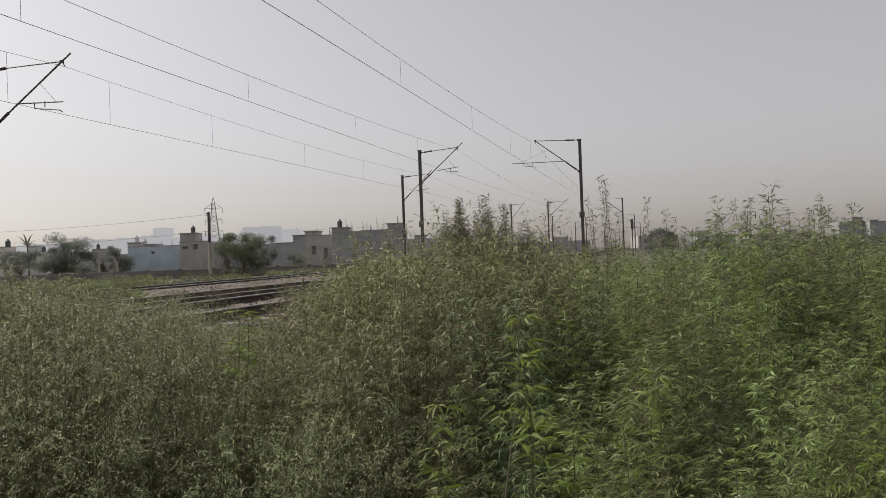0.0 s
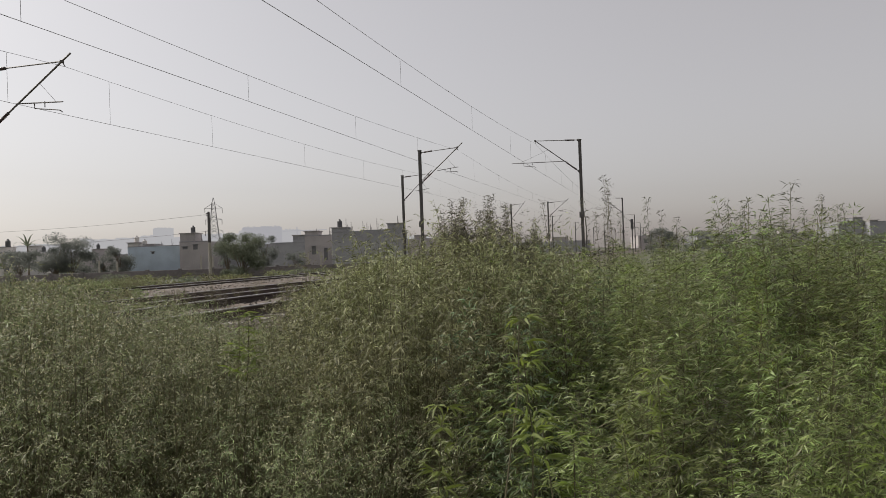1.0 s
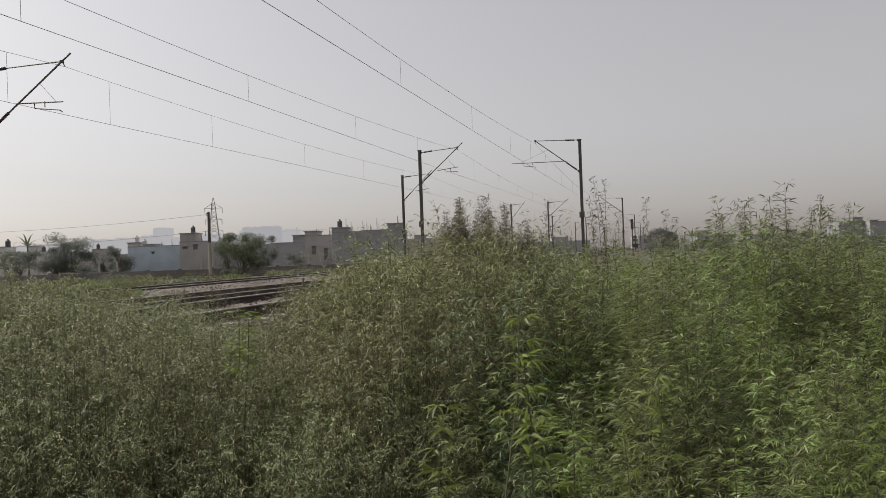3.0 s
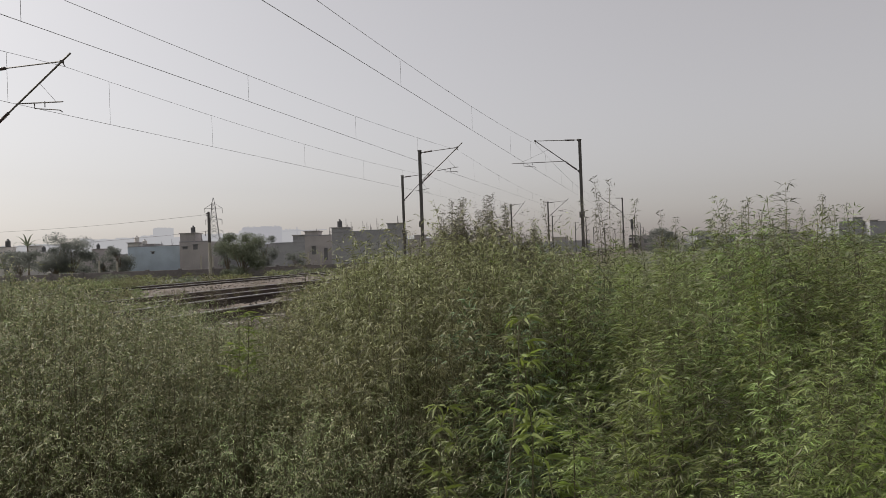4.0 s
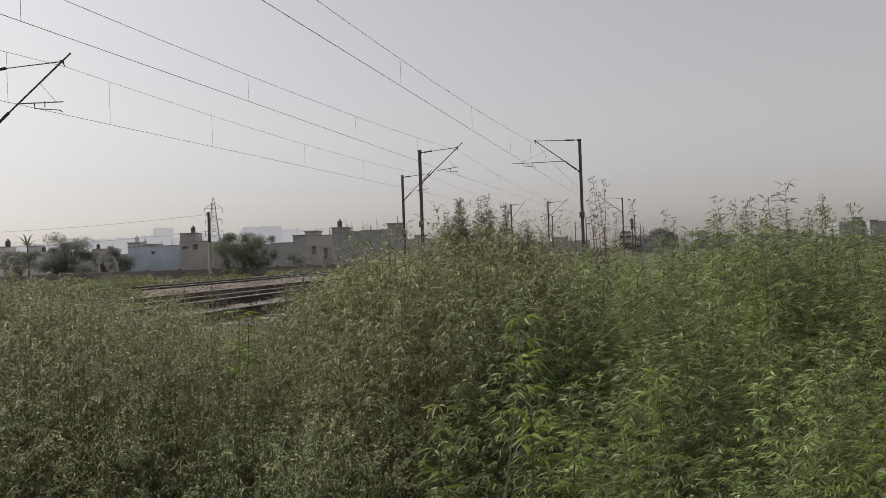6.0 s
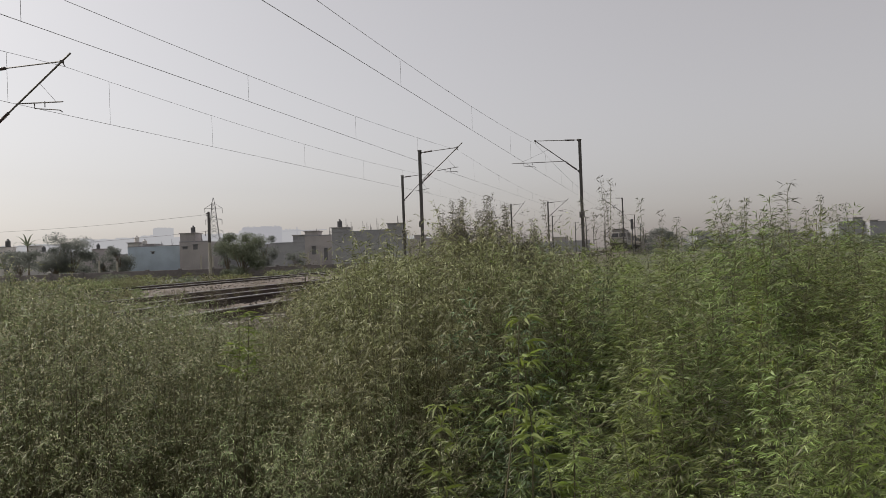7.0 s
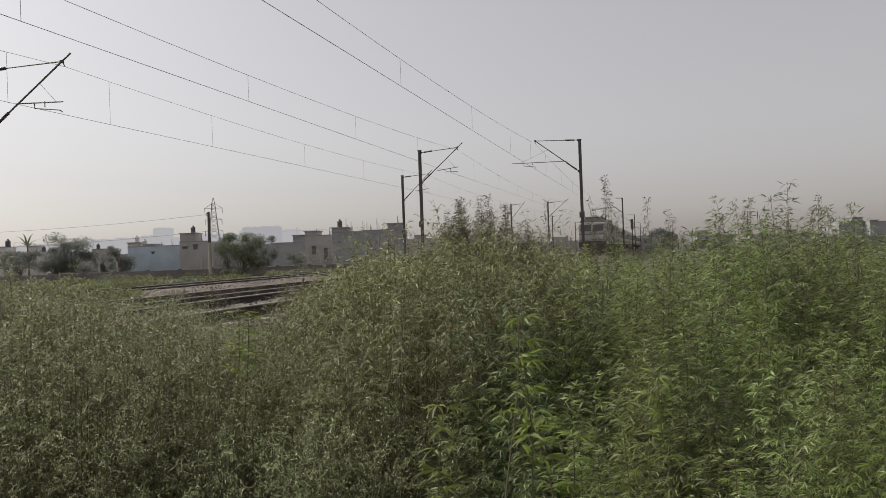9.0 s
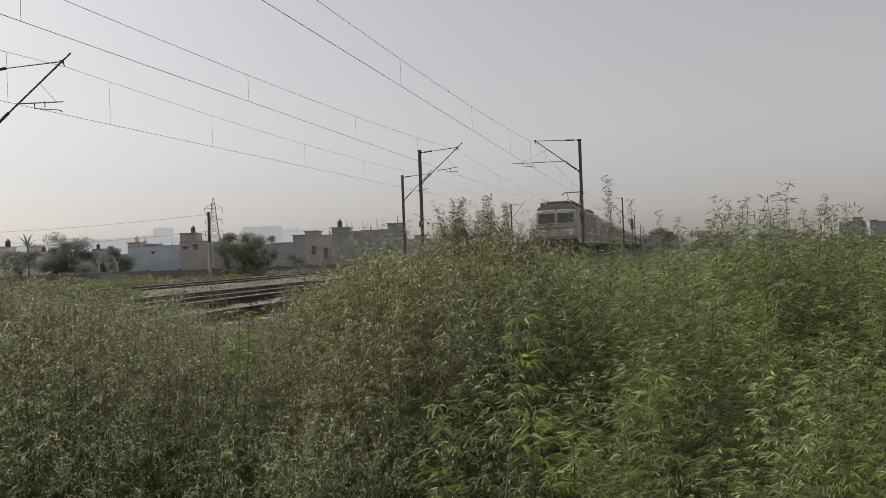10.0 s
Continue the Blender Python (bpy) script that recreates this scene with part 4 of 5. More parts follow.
def feather(name, seed, h, twigs, leaf_len, per, mat_leaf, tags, spread=0.28, seeds=0, sub=3, leaf_w=0.13):
    """Bushy fine-leaved weed: many thin twigs set with small narrow leaves and pale seed heads."""
    rng = np.random.default_rng(seed)
    th = holder(name)
    bm = bmesh.new()
    P, D, Q = [], [], []
    for i in range(twigs):
        ang = i * 2.4 + rng.normal(0, 0.3)
        f0 = 0.05 + 0.6 * rng.random()
        out = np.array([math.cos(ang), math.sin(ang), 0])
        p0 = np.array([0, 0, f0 * h * 0.8])
        far = rng.random() ** 0.6
        top = h * (0.95 - 0.3 * far * far + 0.09 * rng.random()) * (1 - 0.12 * rng.random())
        p2 = out * spread * h * (0.1 + 0.9 * far) + np.array([0, 0, top])
        p1 = p0 * 0.5 + p2 * 0.5 + out * spread * h * 0.18
        add_tube(bm, [p0, p1, p2], 0.0028, 3, 0.0008)
        for s_ in range(sub):
            g = 1 - 0.75 * rng.random() ** 1.4
            b0 = p0 * (1 - g) ** 2 + 2 * p1 * g * (1 - g) + p2 * g * g
            bd = unit((rng.normal(0, 1, 3) + np.array([0, 0, 0.7]) + out * 0.5)[None])[0]
            bl = h * (0.08 + 0.12 * rng.random())
            t = rng.random(per)
            P.append(b0 + bd * (t * bl)[:, None])
            D.append((bd * 0.45 + rng.normal(0, 0.7, (per, 3))) * np.array([1.2, 1.2, 0.5]))
            if s_ == 0:
                add_tube(bm, [b0, b0 + bd * bl], 0.0016, 3, 0.0006)
            if seeds:
                Q.append(b0 + bd * (rng.uniform(0.5, 1.1, seeds) * bl)[:, None] + rng.normal(0, 0.012, (seeds, 3)))
    stuff(part("twig_growth", bm, M_STEM, th))
    bm = bmesh.new()
    add_tube(bm, [(0, 0, 0), (0.01, 0, h * 0.4), (0, 0.01, h * 0.85)], 0.006, 4, 0.002)
    part("stem", bm, M_STEM, th)
    P, D = np.concatenate(P), unit(np.concatenate(D))
    L = Leaves()
    ln = leaf_len * rng.uniform(0.45, 1.4, len(P))
    L.blades(P, D, unit(rng.normal(0, 0.5, D.shape) + np.array([0, 0, 1.0])), ln, ln * leaf_w + 0.0008, rng.uniform(0.0, 0.7, len(P)), rows=1)
    stuff(link("leaves", L.mesh("leaves"), mat_leaf, th))
    if seeds:
        Q = np.concatenate(Q)
        L = Leaves()
        dd = unit(rng.normal(0, 1, Q.shape))
        L.blades(Q, dd, unit(rng.normal(0, 1, Q.shape)), rng.uniform(0.006, 0.012, len(Q)), 0.0065, 0.2, rows=1)
        stuff(link("seed_growth", L.mesh("seed_growth"), M_SEED, th, "pale dry seed heads"))
    tagged(th, tags[0], tags[1], tags[2])
    return th


def leaf_arrays(th):
    """Corner points and triangles of a plant's leaves, to be joined into a thicket."""
    me = [o for o in th.children if o.name.startswith("leaves")][0].data
    v = np.empty(len(me.vertices) * 3, np.float32)
    me.vertices.foreach_get("co", v)
    f = np.empty(len(me.polygons) * 3, np.int32)
    me.loops.foreach_get("vertex_index", f)
    return v.reshape(-1, 3), f.reshape(-1, 3)


def thicket(name, kinds, places, material, label):
    """Many far plants joined as one growth. places: x, y, height share, width share, turn."""
    L = Leaves()
    src = [leaf_arrays(k) for k in kinds]
    for i, (x, y, sz, sw, a) in enumerate(places):
        v, f = src[i % len(src)]
        c, s_ = math.cos(a) * sw, math.sin(a) * sw
        L.v.append(np.stack([v[:, 0] * c - v[:, 1] * s_ + x, v[:, 0] * s_ + v[:, 1] * c + y, v[:, 2] * sz], 1))
        L.f.append(f + L.n)
        L.n += len(v)
    tagged(link(name, L.mesh(name), material), label, "weeds", kind="stuff")


# outline of the canopy round the camera: bearing across the view, and the slope at which its tops stand against the eye level
EDGE_X = [-150, 0, 110, 200, 300, 335, 400, 480, 506, 550, 598, 690, 800, 900, 955, 978, 1005, 1024, 1060, 1150, 1230, 1290, 1400, 1480, 1568, 1750]
EDGE_Y = [484, 486, 492, 500, 518, 550, 573, 574, 548, 482, 446, 430, 416, 418, 432, 450, 454, 434, 432, 432, 416, 404, 398, 418, 438, 445]


def edge_slope(px):
    hor = 448.4 - (px - 784) * HOR_SLOPE
    return (hor - float(np.interp(px, EDGE_X, EDGE_Y))) / 1254.6


def canopy(px, y):
    """Height of the weeds at depth y: low near the camera, up to the outline further off."""
    far_y = float(np.interp(px, [0, 350, 520, 700, 1000, 1568], [4.6, 4.4, 5.0, 5.2, 5.0, 4.6]))
    zc = EYE_Z + edge_slope(px) * far_y
    if y <= far_y:
        f = max(0.0, (y - 1.7) / (far_y - 1.7))
        low = float(np.interp(px, [0, 500, 900, 1568], [0.92, 0.92, 0.98, 1.05]))
        return low + (zc - low) * f ** 0.85
    return EYE_Z + edge_slope(px) * y


SWAY, LEAN = [], []
# tops of some stalks that lean in the gusts: seconds and shift across the view
BENT = {0: [(0.0, 0), (1.0, 4), (1.8, -6), (2.5, -14), (4.5, -12), (5.5, -18), (6.8, -4), (7.5, 4), (9.0, 7), (10.0, 8)],
        1: [(0.0, 0), (1.0, 3), (1.8, -6), (2.5, -12), (4.5, -14), (5.5, -16), (6.8, -4), (7.5, 3), (9.0, 6), (10.0, 5)],
        4: [(0.0, 0), (1.0, 0), (2.5, 2), (3.6, -14), (4.5, -28), (5.5, -30), (6.6, -18), (7.5, -7), (9.0, 0), (10.0, -30)]}


def vegetation():
    rng = random.Random(21)
    g_h, g_w = ("hemp-like weeds", "fine-leaved weeds")
    hemps = [hemp("hemp_weed", 100 + k, 1.5, 28, 0.46, 0.102, 5, M_HEMP, ("green hemp weed with drooping narrow finger leaves", "weed", g_h), 0.25, 9, 0.30, wind=1.1, blade=0.080) for k in range(5)]
    hempb = [hemp("hemp_weed", 130 + k, 1.5, 28, 0.42, 0.10, 5, M_HEMPB, ("bluish green hemp weed with narrow finger leaves", "weed", g_h), 0.25, 9, 0.40, wind=0.8, blade=0.080) for k in range(2)]
    hempy = [hemp("hemp_weed", 150 + k, 1.4, 22, 0.30, 0.08, 6, M_HEMPY, ("bright yellow-green young hemp weed", "weed", g_h), 0.3, 7, 0.3, blade=0.09) for k in range(2)]
    sprig = [hemp("young_hemp", 155 + k, 1.4, 5, 0.05, 0.10, 7, M_HEMPY, ("single young hemp stem with bright yellow-green finger leaves", "weed", g_h), 0.8, 3, 0.6, wind=0.5, blade=0.14) for k in range(2)]
    hempm = [hemp("hemp_weed", 160 + k, 1.5, 28, 0.44, 0.108, 5, M_HEMP, ("green hemp weed with drooping narrow finger leaves", "weed", g_h), 0.3, 10, 0.25, rows=1, wind=1.1, blade=0.085) for k in range(4)]
    weeds = [feather("seeding_weed", 200 + k, 1.15, 64, 0.025, 21, M_WEED, ("dull olive bushy weed with pale seed heads", "weed", g_w), 0.36, 7, 4, 0.13) for k in range(5)]
    mound = [feather("bushy_weed", 230 + k, 1.6, 76, 0.040, 26, M_MOUND, ("yellowish green bushy weed with fine narrow leaves", "weed", g_w), 0.26, 0, 4, 0.12) for k in range(4)]
    far_h = [hemp("hemp_weed", 180 + k, 1.5, 20, 0.46, 0.125, 5, M_HEMP, ("far", "weed", g_h), 0.3, 7, 0.3, rows=1) for k in range(3)]
    far_m = [feather("bushy_weed", 190 + k, 1.5, 36, 0.075, 9, M_MOUND, ("far", "weed", g_w), 0.3, 0, 3) for k in range(3)]
    far_w = [feather("seeding_weed", 195 + k, 1.15, 40, 0.034, 14, M_WEED, ("far", "weed", g_w), 0.36, 0, 4, 0.10) for k in range(2)]
    far = {"h": [], "m": [], "w": []}
    y = 1.7
    while y < 24.0:
        near = y < 5.6
        step = 0.25 + 0.03 * y if near else 0.10 + 0.055 * y
        half = 0.72 * y + 0.6
        x = -half
        while x < half:
            xx, yy = x + rng.uniform(-0.5, 0.5) * step, y + rng.uniform(-0.5, 0.5) * step
            x += step * (0.7 if near and x > 0.12 * y else 1.0)
            px = 784 + 1254.6 * xx / max(yy, 0.1)
            d = -xx * CA + yy * SA
            if yy < 1.5 or px < -170 or px > 1740 or d > (5.3 if px < 520 else 4.7):
                continue
            top = canopy(px, yy) * rng.uniform(0.90, 1.06)
            if not near:
                top = min(top, rng.uniform(1.35, 1.85))
            if top < 0.3:
                continue
            if px < 640 and yy < 2.7 and rng.random() < (0.85 if yy < 2.1 else 0.4):
                continue
            if near and yy < 3.2 and noise.noise((xx * 2.1, yy * 2.1, 5.0)) > (-0.04 if px < 640 and yy < 2.8 else 0.14 if px < 640 else 0.30):
                continue
            u, turn = rng.random(), rng.random() * 6.28
            lim = px + rng.uniform(-90, 90)
            if not near:
                key = "w" if px < 430 else ("m" if lim < 930 else "h")
                hh = 1.15 if key == "w" else 1.5
                top = min(top, canopy(px - 35, yy)) if px < 780 else top
                if top < 0.3:
                    continue
                far[key].append((xx, yy, top / hh, max(top / hh, 0.8) * (1 + 0.02 * yy), turn))
                continue
            if lim < 520 or (lim < 740 and yy < 3.1 and u < 0.7):
                kind, hh = rng.choice(weeds), 1.15
            elif lim < 720 or (lim < 830 and yy > 3.0) or (lim < 960 and yy > 4.2):
                kind, hh = rng.choice(mound), 1.6
            elif lim < 1050 and u < 0.28:
                kind, hh = rng.choice(hempb), 1.5
            elif u > 0.88:
                kind, hh = rng.choice(hempy), 1.4
            else:
                kind, hh = rng.choice(hemps if yy < 3.3 else hempm), 1.5
            if hh > 1.45 or hh == 1.4:
                turn = rng.gauss(0, 0.6)
            if kind in mound:
                top = min(top, canopy(px - 20, yy) * 1.04) if px < 690 else top * 1.09
            elif kind in hempm:
                top *= 1.09 if px > 1240 else 1.01
            sc = top / hh
            wide = max(sc, 0.8)
            ob = copy_thing(kind, Matrix.Translation((xx, yy, -0.03)) @ Matrix.Rotation(turn, 4, "Z") @ Matrix.Diagonal((wide, wide, sc, 1)))
            if rng.random() < 0.6:
                SWAY.append((ob, rng.random() * 6.28, rng.uniform(0.7, 1.6) if px > 860 else rng.uniform(0.3, 0.8)))
        y += step
    for px, py, yy, big in ((872, 560, 2.0, 1.2), (905, 622, 1.85, 1.2), (405, 548, 3.3, 1.6), (425, 556, 3.3, 1.4), (1180, 640, 2.2, 1.0), (1020, 745, 1.8, 1.1), (985, 760, 1.8, 1.1), (720, 700, 2.0, 0.9)):
        top = EYE_Z + (448.4 - (px - 784) * HOR_SLOPE - py) / 1254.6 * yy
        copy_thing(sprig[px % 2], Matrix.Translation((across(px, yy), yy, -0.03)) @ Matrix.Rotation(px * 0.01, 4, "Z") @ Matrix.Diagonal((big, big, top / 1.4, 1)))
    dry = [feather("dry_weed", 260 + k, 0.55, 18, 0.03, 5, M_DRY, ("greyish dry twiggy weed growing in the ballast", "weed", "dry weeds"), 0.5, 0, 3) for k in range(3)]
    for k in range(140):
        q, dd = rng.uniform(5, 24), rng.choice((rng.uniform(4.8, 5.9), rng.uniform(4.8, 8.4)))
        p = at(q, dd)
        px = 784 + 1254.6 * p.x / p.y
        if 60 < px < 560:
            sc = rng.uniform(0.5, 1.15)
            copy_thing(dry[k % 3], Matrix.Translation((p.x, p.y, 0.42 + 0.3 * min(1, max(0, dd - 4.9)))) @ Matrix.Rotation(k, 4, "Z") @ Matrix.Diagonal((sc, sc, sc, 1)))
    for k in dry:
        for o in (*k.children_recursive, k):
            bpy.data.objects.remove(o)
    thicket("hemp_thicket", far_h, far["h"], M_HEMP, "dense green thicket of hemp weeds")
    thicket("bush_thicket", far_m, far["m"], M_MOUND, "dense yellowish green thicket of fine weeds")
    thicket("weed_thicket", far_w, far["w"], M_WEED, "dull olive weeds along the ballast")
    for k in hemps + hempb + hempy + sprig + hempm + weeds + mound + far_h + far_m + far_w:
        for o in (*k.children_recursive, k):
            bpy.data.objects.remove(o)
    # tall stalks that stand up against the sky: bearing, top height on view, depth, kind
    tall = [hemp("tall_hemp_stalk", 300 + k, 2.0, 36, 0.10, 0.078, 4, M_STALK, ("tall thin hemp stalk with drooping leaves", "weed", "tall stalks"), 0.4, 3, 0.8, rows=1, blade=0.13, sway=0.4) for k in range(4)]
    dark = [hemp("dry_tall_weed", 320 + k, 2.2, 52, 0.32, 0.085, 4, M_DARKLEAF, ("tall weed with narrow leaves, coloured dark as a silhouette", "weed", "tall stalks"), 0.62, 6, 0.55, rows=1, blade=0.12, sway=0.4) for k in range(3)]
    thin = [hemp("thin_dry_stalk", 360 + k, 2.2, 30, 0.10, 0.085, 3, M_DARKLEAF, ("thin stalk with small narrow leaves, coloured dark as a silhouette", "weed", "tall stalks"), 0.5, 2, 0.6, rows=1, blade=0.13, sway=0.3) for k in range(3)]
    rows = [(1055, 312, 6.2, thin), (1072, 335, 6.2, thin), (1043, 350, 6.3, thin), (1088, 375, 6.2, thin), (1150, 346, 6.0, tall), (1182, 382, 5.8, tall), (1165, 372, 6.1, thin), (966, 350, 6.6, thin), (975, 378, 6.5, thin), (1064, 318, 6.4, thin), (1050, 372, 6.0, thin),
            (1295, 350, 5.2, tall), (1330, 352, 5.0, tall), (1440, 342, 5.0, tall), (1465, 360, 5.0, tall), (1500, 356, 5.2, tall), (1210, 405, 5.5, tall), (1415, 365, 4.9, tall)]
    pick = random.Random(8)
    crest = ([760, 802, 830, 868, 905, 930, 955], [388, 344, 372, 334, 364, 384, 402])
    for k in range(27):
        px = pick.uniform(762, 950)
        rows.append((px, float(np.interp(px, *crest)) + pick.uniform(0, 1) ** 1.5 * 45, pick.uniform(5.8, 6.9), dark))
    crest = ([1255, 1300, 1340, 1400, 1470, 1520], [392, 352, 362, 358, 372, 405])
    for k in range(12):
        px = pick.uniform(1255, 1515)
        rows.append((px, float(np.interp(px, *crest)) + pick.uniform(0, 1) * 40, pick.uniform(4.5, 5.6), tall))
    for i, (px, py, y, kinds) in enumerate(rows):
        hor = 448.4 - (px - 784) * HOR_SLOPE
        top = EYE_Z + (hor - py) / 1254.6 * y
        base = 2.0 if kinds is tall else 2.2
        px0 = px + (hor - py) * HOR_SLOPE
        tilt = radians(-pick.uniform(0, 4))
        x0 = across(px0, y) - math.tan(tilt) * top
        ob = copy_thing(kinds[i % len(kinds)], Matrix.Translation((x0, y, -0.03)) @ Matrix.Rotation(tilt, 4, "Y") @ Matrix.Rotation(pick.gauss(0, 0.6), 4, "Z") @ Matrix.Diagonal((1, 1, top / base, 1)))
        if i in BENT:
            LEAN.append((ob, y / top / 1254.6, BENT[i]))
        else:
            SWAY.append((ob, i * 1.3, 1.5))
    # the tallest stalk, with long leaves
    y, px, py = 4.4, 1385, 324
    hor = 448.4 - (px - 784) * HOR_SLOPE
    top = EYE_Z + (hor - py) / 1254.6 * y
    big = hemp("tall_hemp_stalk", 345, top, 15, 0.09, 0.15, 4, M_STALK, ("tall hemp stalk with long drooping leaves at its tip", "weed", "tall stalks"), 0.6, 2, 0.45, wind=1.6)
    big.matrix_basis = Matrix.Translation((across(px + 4, y) + 0.1, y, -0.03)) @ Matrix.Rotation(radians(-3), 4, "Y")
    LEAN.append((big, y / top / 1254.6, [(0.0, -28), (0.5, -6), (1.0, 6), (1.6, 0), (2.5, -4), (4.5, -2), (5.5, -3), (7.5, 1), (9.0, 1), (10.0, -2)]))
    for k in tall + dark + thin:
        for o in (*k.children_recursive, k):
            bpy.data.objects.remove(o)


def tree(name, px, y, height, width, seed, tags, leaf=0.22, n=1800, material=None, trunk=0.3):
    rng = np.random.default_rng(seed)
    th = holder(name, Matrix.Translation((across(px, y), y, 0)))
    bm = bmesh.new()
    add_tube(bm, [(0, 0, -0.2), (0.1, 0, height * 0.3), (-0.05, 0.1, height * 0.6)], 0.03 * height, 7, 0.012 * height)
    C = []
    for k in range(14):
        a = k * 2.4
        z = height * (trunk + (0.92 - trunk) * rng.random())
        r = width * 0.5 * (0.35 + 0.5 * rng.random()) * (1.1 - 0.5 * abs(z / height - 0.55))
        p = np.array([math.cos(a) * r, math.sin(a) * r, z])
        add_tube(bm, [(0, 0, height * trunk * 0.7), p * np.array([0.5, 0.5, 0.85]), p], 0.012 * height, 4, 0.003 * height)
        C.append(p)
    part("trunk", bm, M_BARK, th)
    C = np.array(C)
    pick = rng.integers(0, len(C), n)
    off = unit(rng.normal(0, 1, (n, 3))) * (rng.random(n) ** 0.6 * rng.uniform(0.6, 1.35, 14)[pick])[:, None] * np.array([width * 0.25, width * 0.25, height * 0.15])
    P = C[pick] + off
    L = Leaves()
    D = unit(rng.normal(0, 1, (n, 3)) + np.array([0, 0, -0.1]))
    ln = leaf * rng.uniform(0.6, 1.5, n)
    L.blades(P, D, unit(rng.normal(0, 1, (n, 3))), ln, ln * 0.55, 0.3, rows=1)
    link("crown", L.mesh("crown"), material or M_TREE, th)
    tagged(th, tags, "tree" if height > 3 else "bush", "trees and scrub")


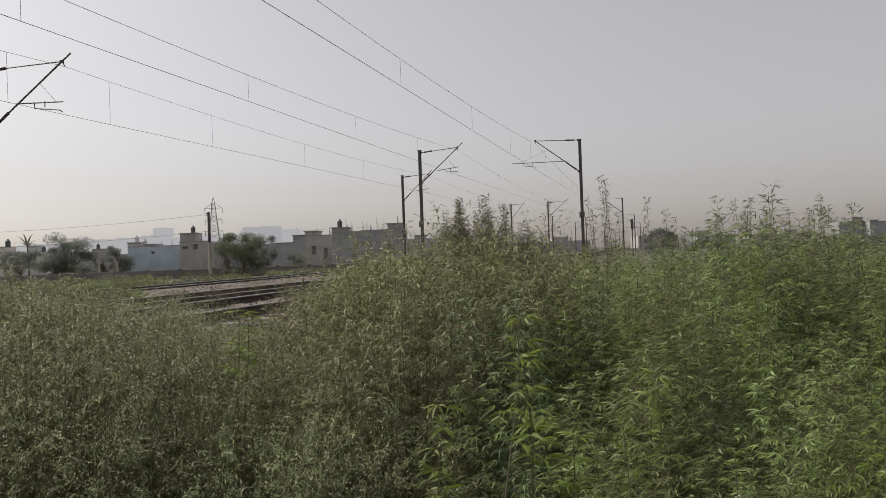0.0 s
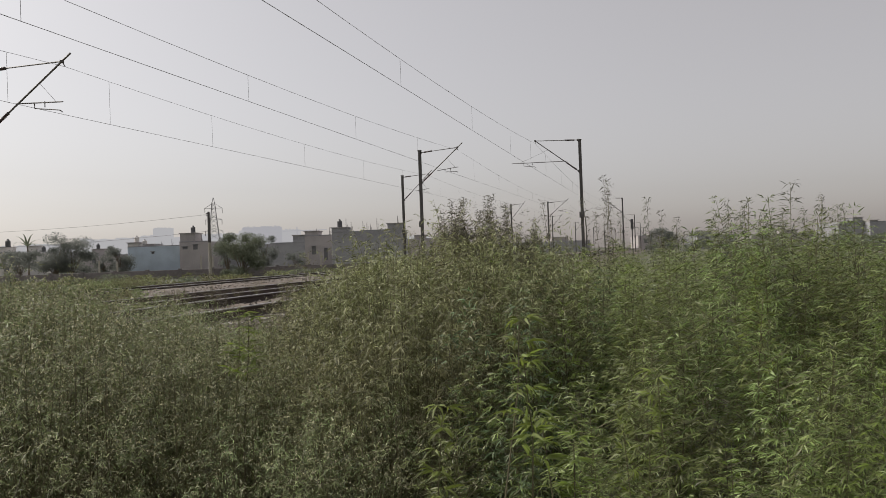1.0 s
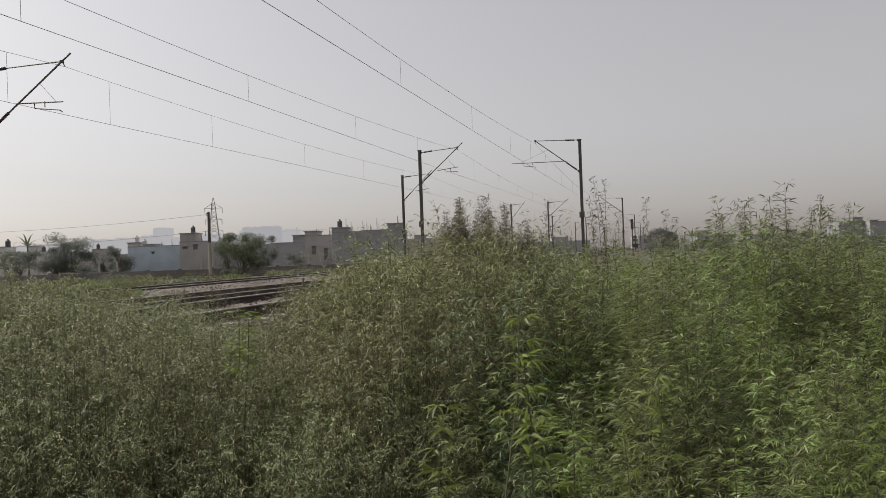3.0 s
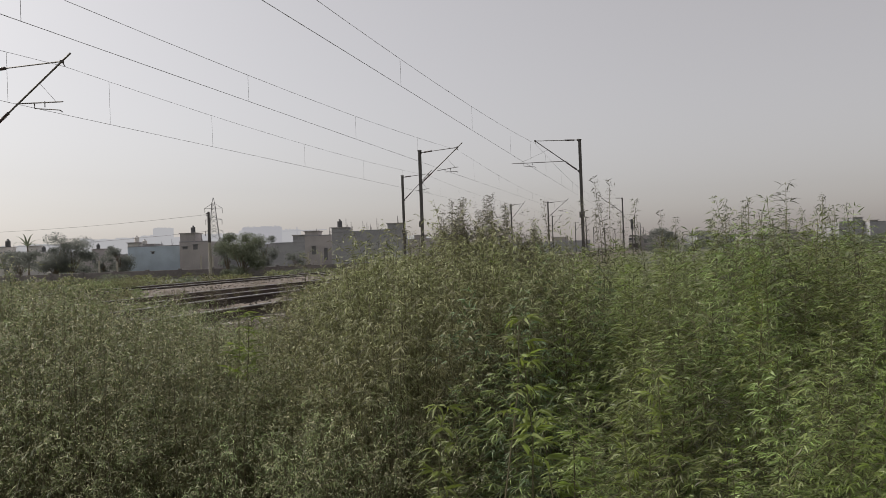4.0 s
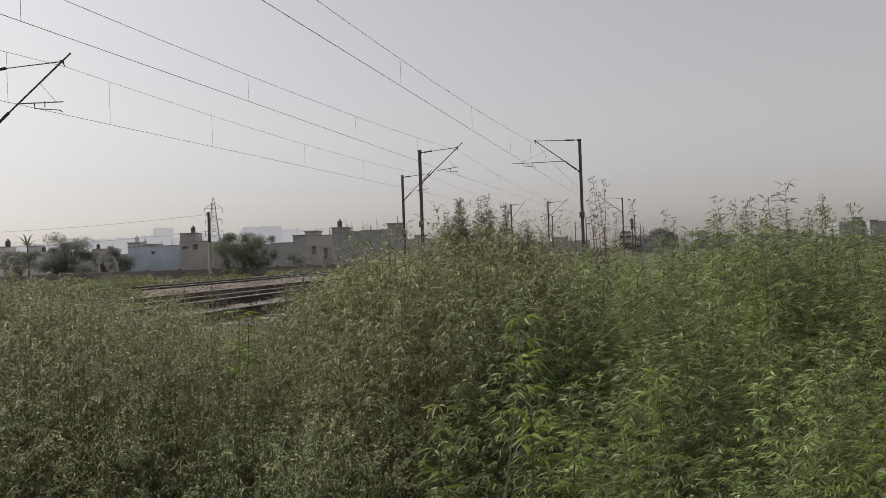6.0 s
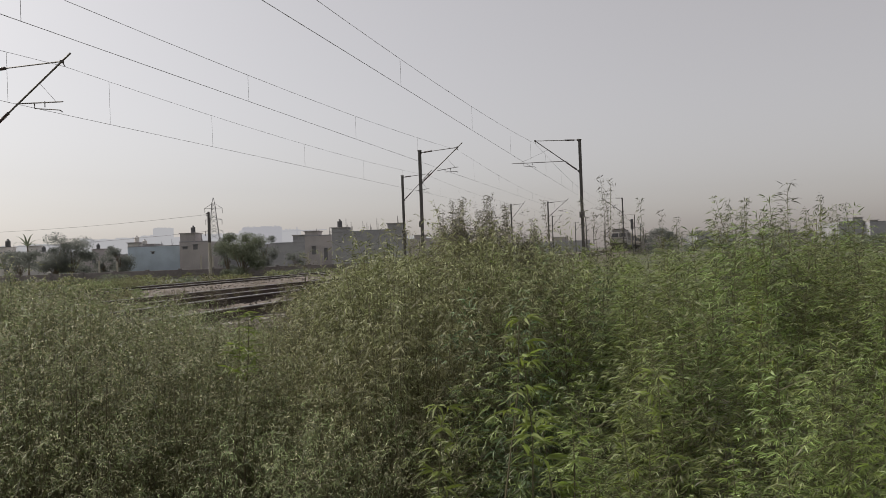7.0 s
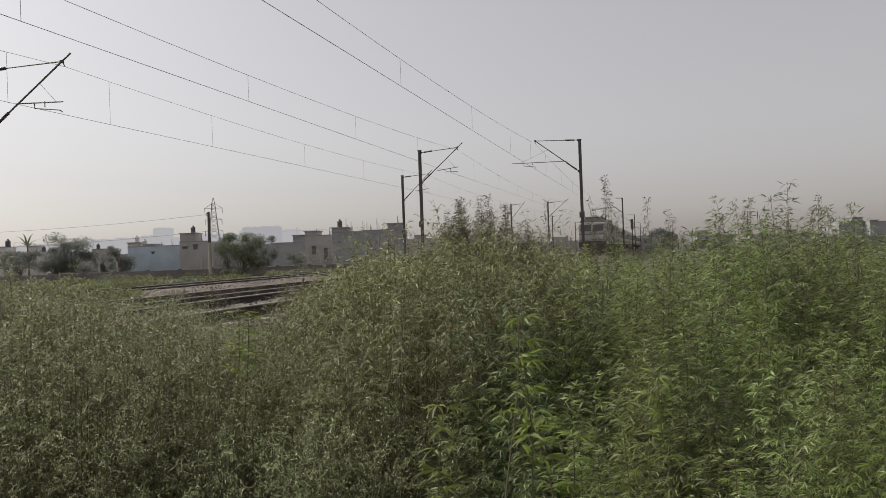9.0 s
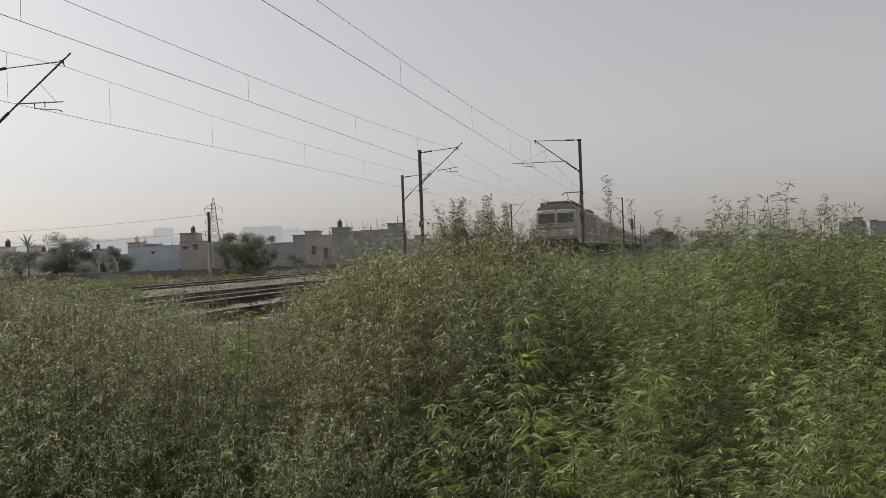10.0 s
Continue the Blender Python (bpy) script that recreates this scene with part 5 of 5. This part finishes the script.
def trees():
    tree("tree", 126, 100, 6.3, 5.8, 1, "haze-paled green broad tree by the houses", 0.17, 11000, M_TREEFAR, 0.06)
    tree("tree", 98, 98, 5.2, 4.2, 2, "haze-paled green small tree by the houses", 0.17, 6000, M_TREEFAR, 0.06)
    tree("tree", 212, 122, 5.4, 4.4, 3, "haze-paled green tree beside the pale blue house", 0.18, 6000, M_TREEFAR, 0.1)
    tree("tree", 182, 126, 4.2, 4.0, 12, "haze-paled green scrub tree between the houses", 0.18, 3600, M_TREEFAR, 0.1)
    tree("tree", 34, 104, 4.2, 6.0, 4, "haze-paled green scrub tree before the white house", 0.18, 5600, M_TREEFAR, 0.08)
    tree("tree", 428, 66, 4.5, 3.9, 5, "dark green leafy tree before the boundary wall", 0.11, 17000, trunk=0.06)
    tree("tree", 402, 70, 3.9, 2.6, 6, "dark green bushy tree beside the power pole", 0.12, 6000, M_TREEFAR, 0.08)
    tree("tree", 466, 74, 4.1, 2.6, 7, "haze-paled green small tree before the wall", 0.12, 5600, M_TREEFAR, 0.1)
    tree("tree", 524, 80, 2.4, 2.0, 13, "low haze-paled green bush at the wall", 0.12, 2200, M_TREEFAR, 0.05)
    tree("tree", 1232, 150, 4.6, 7.0, 8, "haze-paled green tree far beyond the weeds", 0.22, 5000, M_TREEFAR, 0.05)
    tree("tree", 1172, 130, 4.6, 5.5, 9, "haze-paled green tree beside the line", 0.22, 4400, M_TREEFAR, 0.05)
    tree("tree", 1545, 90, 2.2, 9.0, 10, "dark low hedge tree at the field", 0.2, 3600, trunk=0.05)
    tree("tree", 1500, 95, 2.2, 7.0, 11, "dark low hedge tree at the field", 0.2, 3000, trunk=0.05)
    rng = random.Random(4)
    for k in range(64):
        px = rng.uniform(-40, 640)
        y = rng.uniform(31, 62)
        tree("bush", px, y, rng.uniform(0.35, 0.95), rng.uniform(1.2, 3.0), 40 + k, "low green scrub beside the tracks", 0.12, 420, M_MOUND if k % 2 else M_TREE, 0.05)
    # low growth between the tracks
    done = 0
    while done < 34:
        px, y = rng.uniform(-40, 270), rng.uniform(11, 30)
        x = across(px, y)
        d = -x * CA + y * SA
        if 8.6 < d < 9.8 or 13.2 < d < 15.6 or 19.1 < d < 22:
            tree("bush", px, y, rng.uniform(0.95, 1.2), rng.uniform(0.9, 1.8), 200 + done, "low olive green weeds growing between the tracks", 0.055, 700, M_WEED if done % 3 else M_MOUND, 0.5)
            done += 1
    # crownless palm-like tree
    y = 108
    th = holder("palm_tree", Matrix.Translation((across(50, y), y, 0)))
    bm = bmesh.new()
    add_tube(bm, [(0, 0, 0), (0.1, 0, 2.6), (-0.1, 0, 5.0)], 0.16, 7, 0.1)
    part("trunk", bm, M_BARK, th)
    for k in range(9):
        a = k * 1.15
        bm = bmesh.new()
        o = Vector((math.cos(a), math.sin(a), 0))
        up = 0.7 + 1.1 * ((k * 7) % 5) / 5
        pts = [Vector((-0.1, 0, 5.0)) + o * r * 2.5 + Vector((0, 0, up * r * 2.3 - 1.7 * r * r)) for r in (0, 0.25, 0.5, 0.75, 1.0)]
        for i in range(4):
            sdir = o.cross(Vector((0, 0, 1))) * (0.17 - 0.03 * i)
            sd2 = o.cross(Vector((0, 0, 1))) * (0.14 - 0.034 * i)
            bm.faces.new([bm.verts.new(q) for q in (pts[i] - sdir, pts[i] + sdir, pts[i + 1] + sd2, pts[i + 1] - sd2)])
        part("frond", bm, M_TREE, th)
    tagged(th, "ragged palm-like tree with few fronds", "tree")


ground()
formation()
for key, (d, z) in TRACKS.items():
    railway_track(key, d, z, {"near": 60, "middle": 50, "far": 45}[key])
overhead()
signal_post()
train()
settlement()
boundary_wall()
power_pole()
pylon()
skyline()
trees()
vegetation()


def motions():
    d = TRACKS["near"][0]
    speed = 28.6
    for ob, back in TRAIN:
        walk(ob, [(t, along(49.2 + back + speed * (10.0 - t), d, RAIL_A)) for t in (0.0, 2.5, 5.0, 7.5, 10.0)])
    # the wind leans the weeds in slow gusts
    for ob, ph, amp in SWAY:
        base = ob.matrix_basis.copy()
        loc, rot, _ = base.decompose()
        rows = []
        for k in range(21):
            t = k * 0.5
            a = amp * (0.55 * math.sin(t * 2.1 + ph) + 0.35 * math.sin(t * 4.3 + ph * 2.3))
            b = amp * 0.5 * math.sin(t * 2.9 + ph * 1.7)
            rows.append((t, Matrix.Translation(loc) @ (Euler((radians(b), radians(a), 0)).to_quaternion() @ rot).to_matrix().to_4x4()))
        walk(ob, rows)
    for ob, slope, bends in LEAN:
        loc, rot, _ = ob.matrix_basis.decompose()
        walk(ob, [(t, Matrix.Translation(loc) @ (Euler((0, math.atan(px * slope), 0)).to_quaternion() @ rot).to_matrix().to_4x4()) for t, px in bends])


motions()
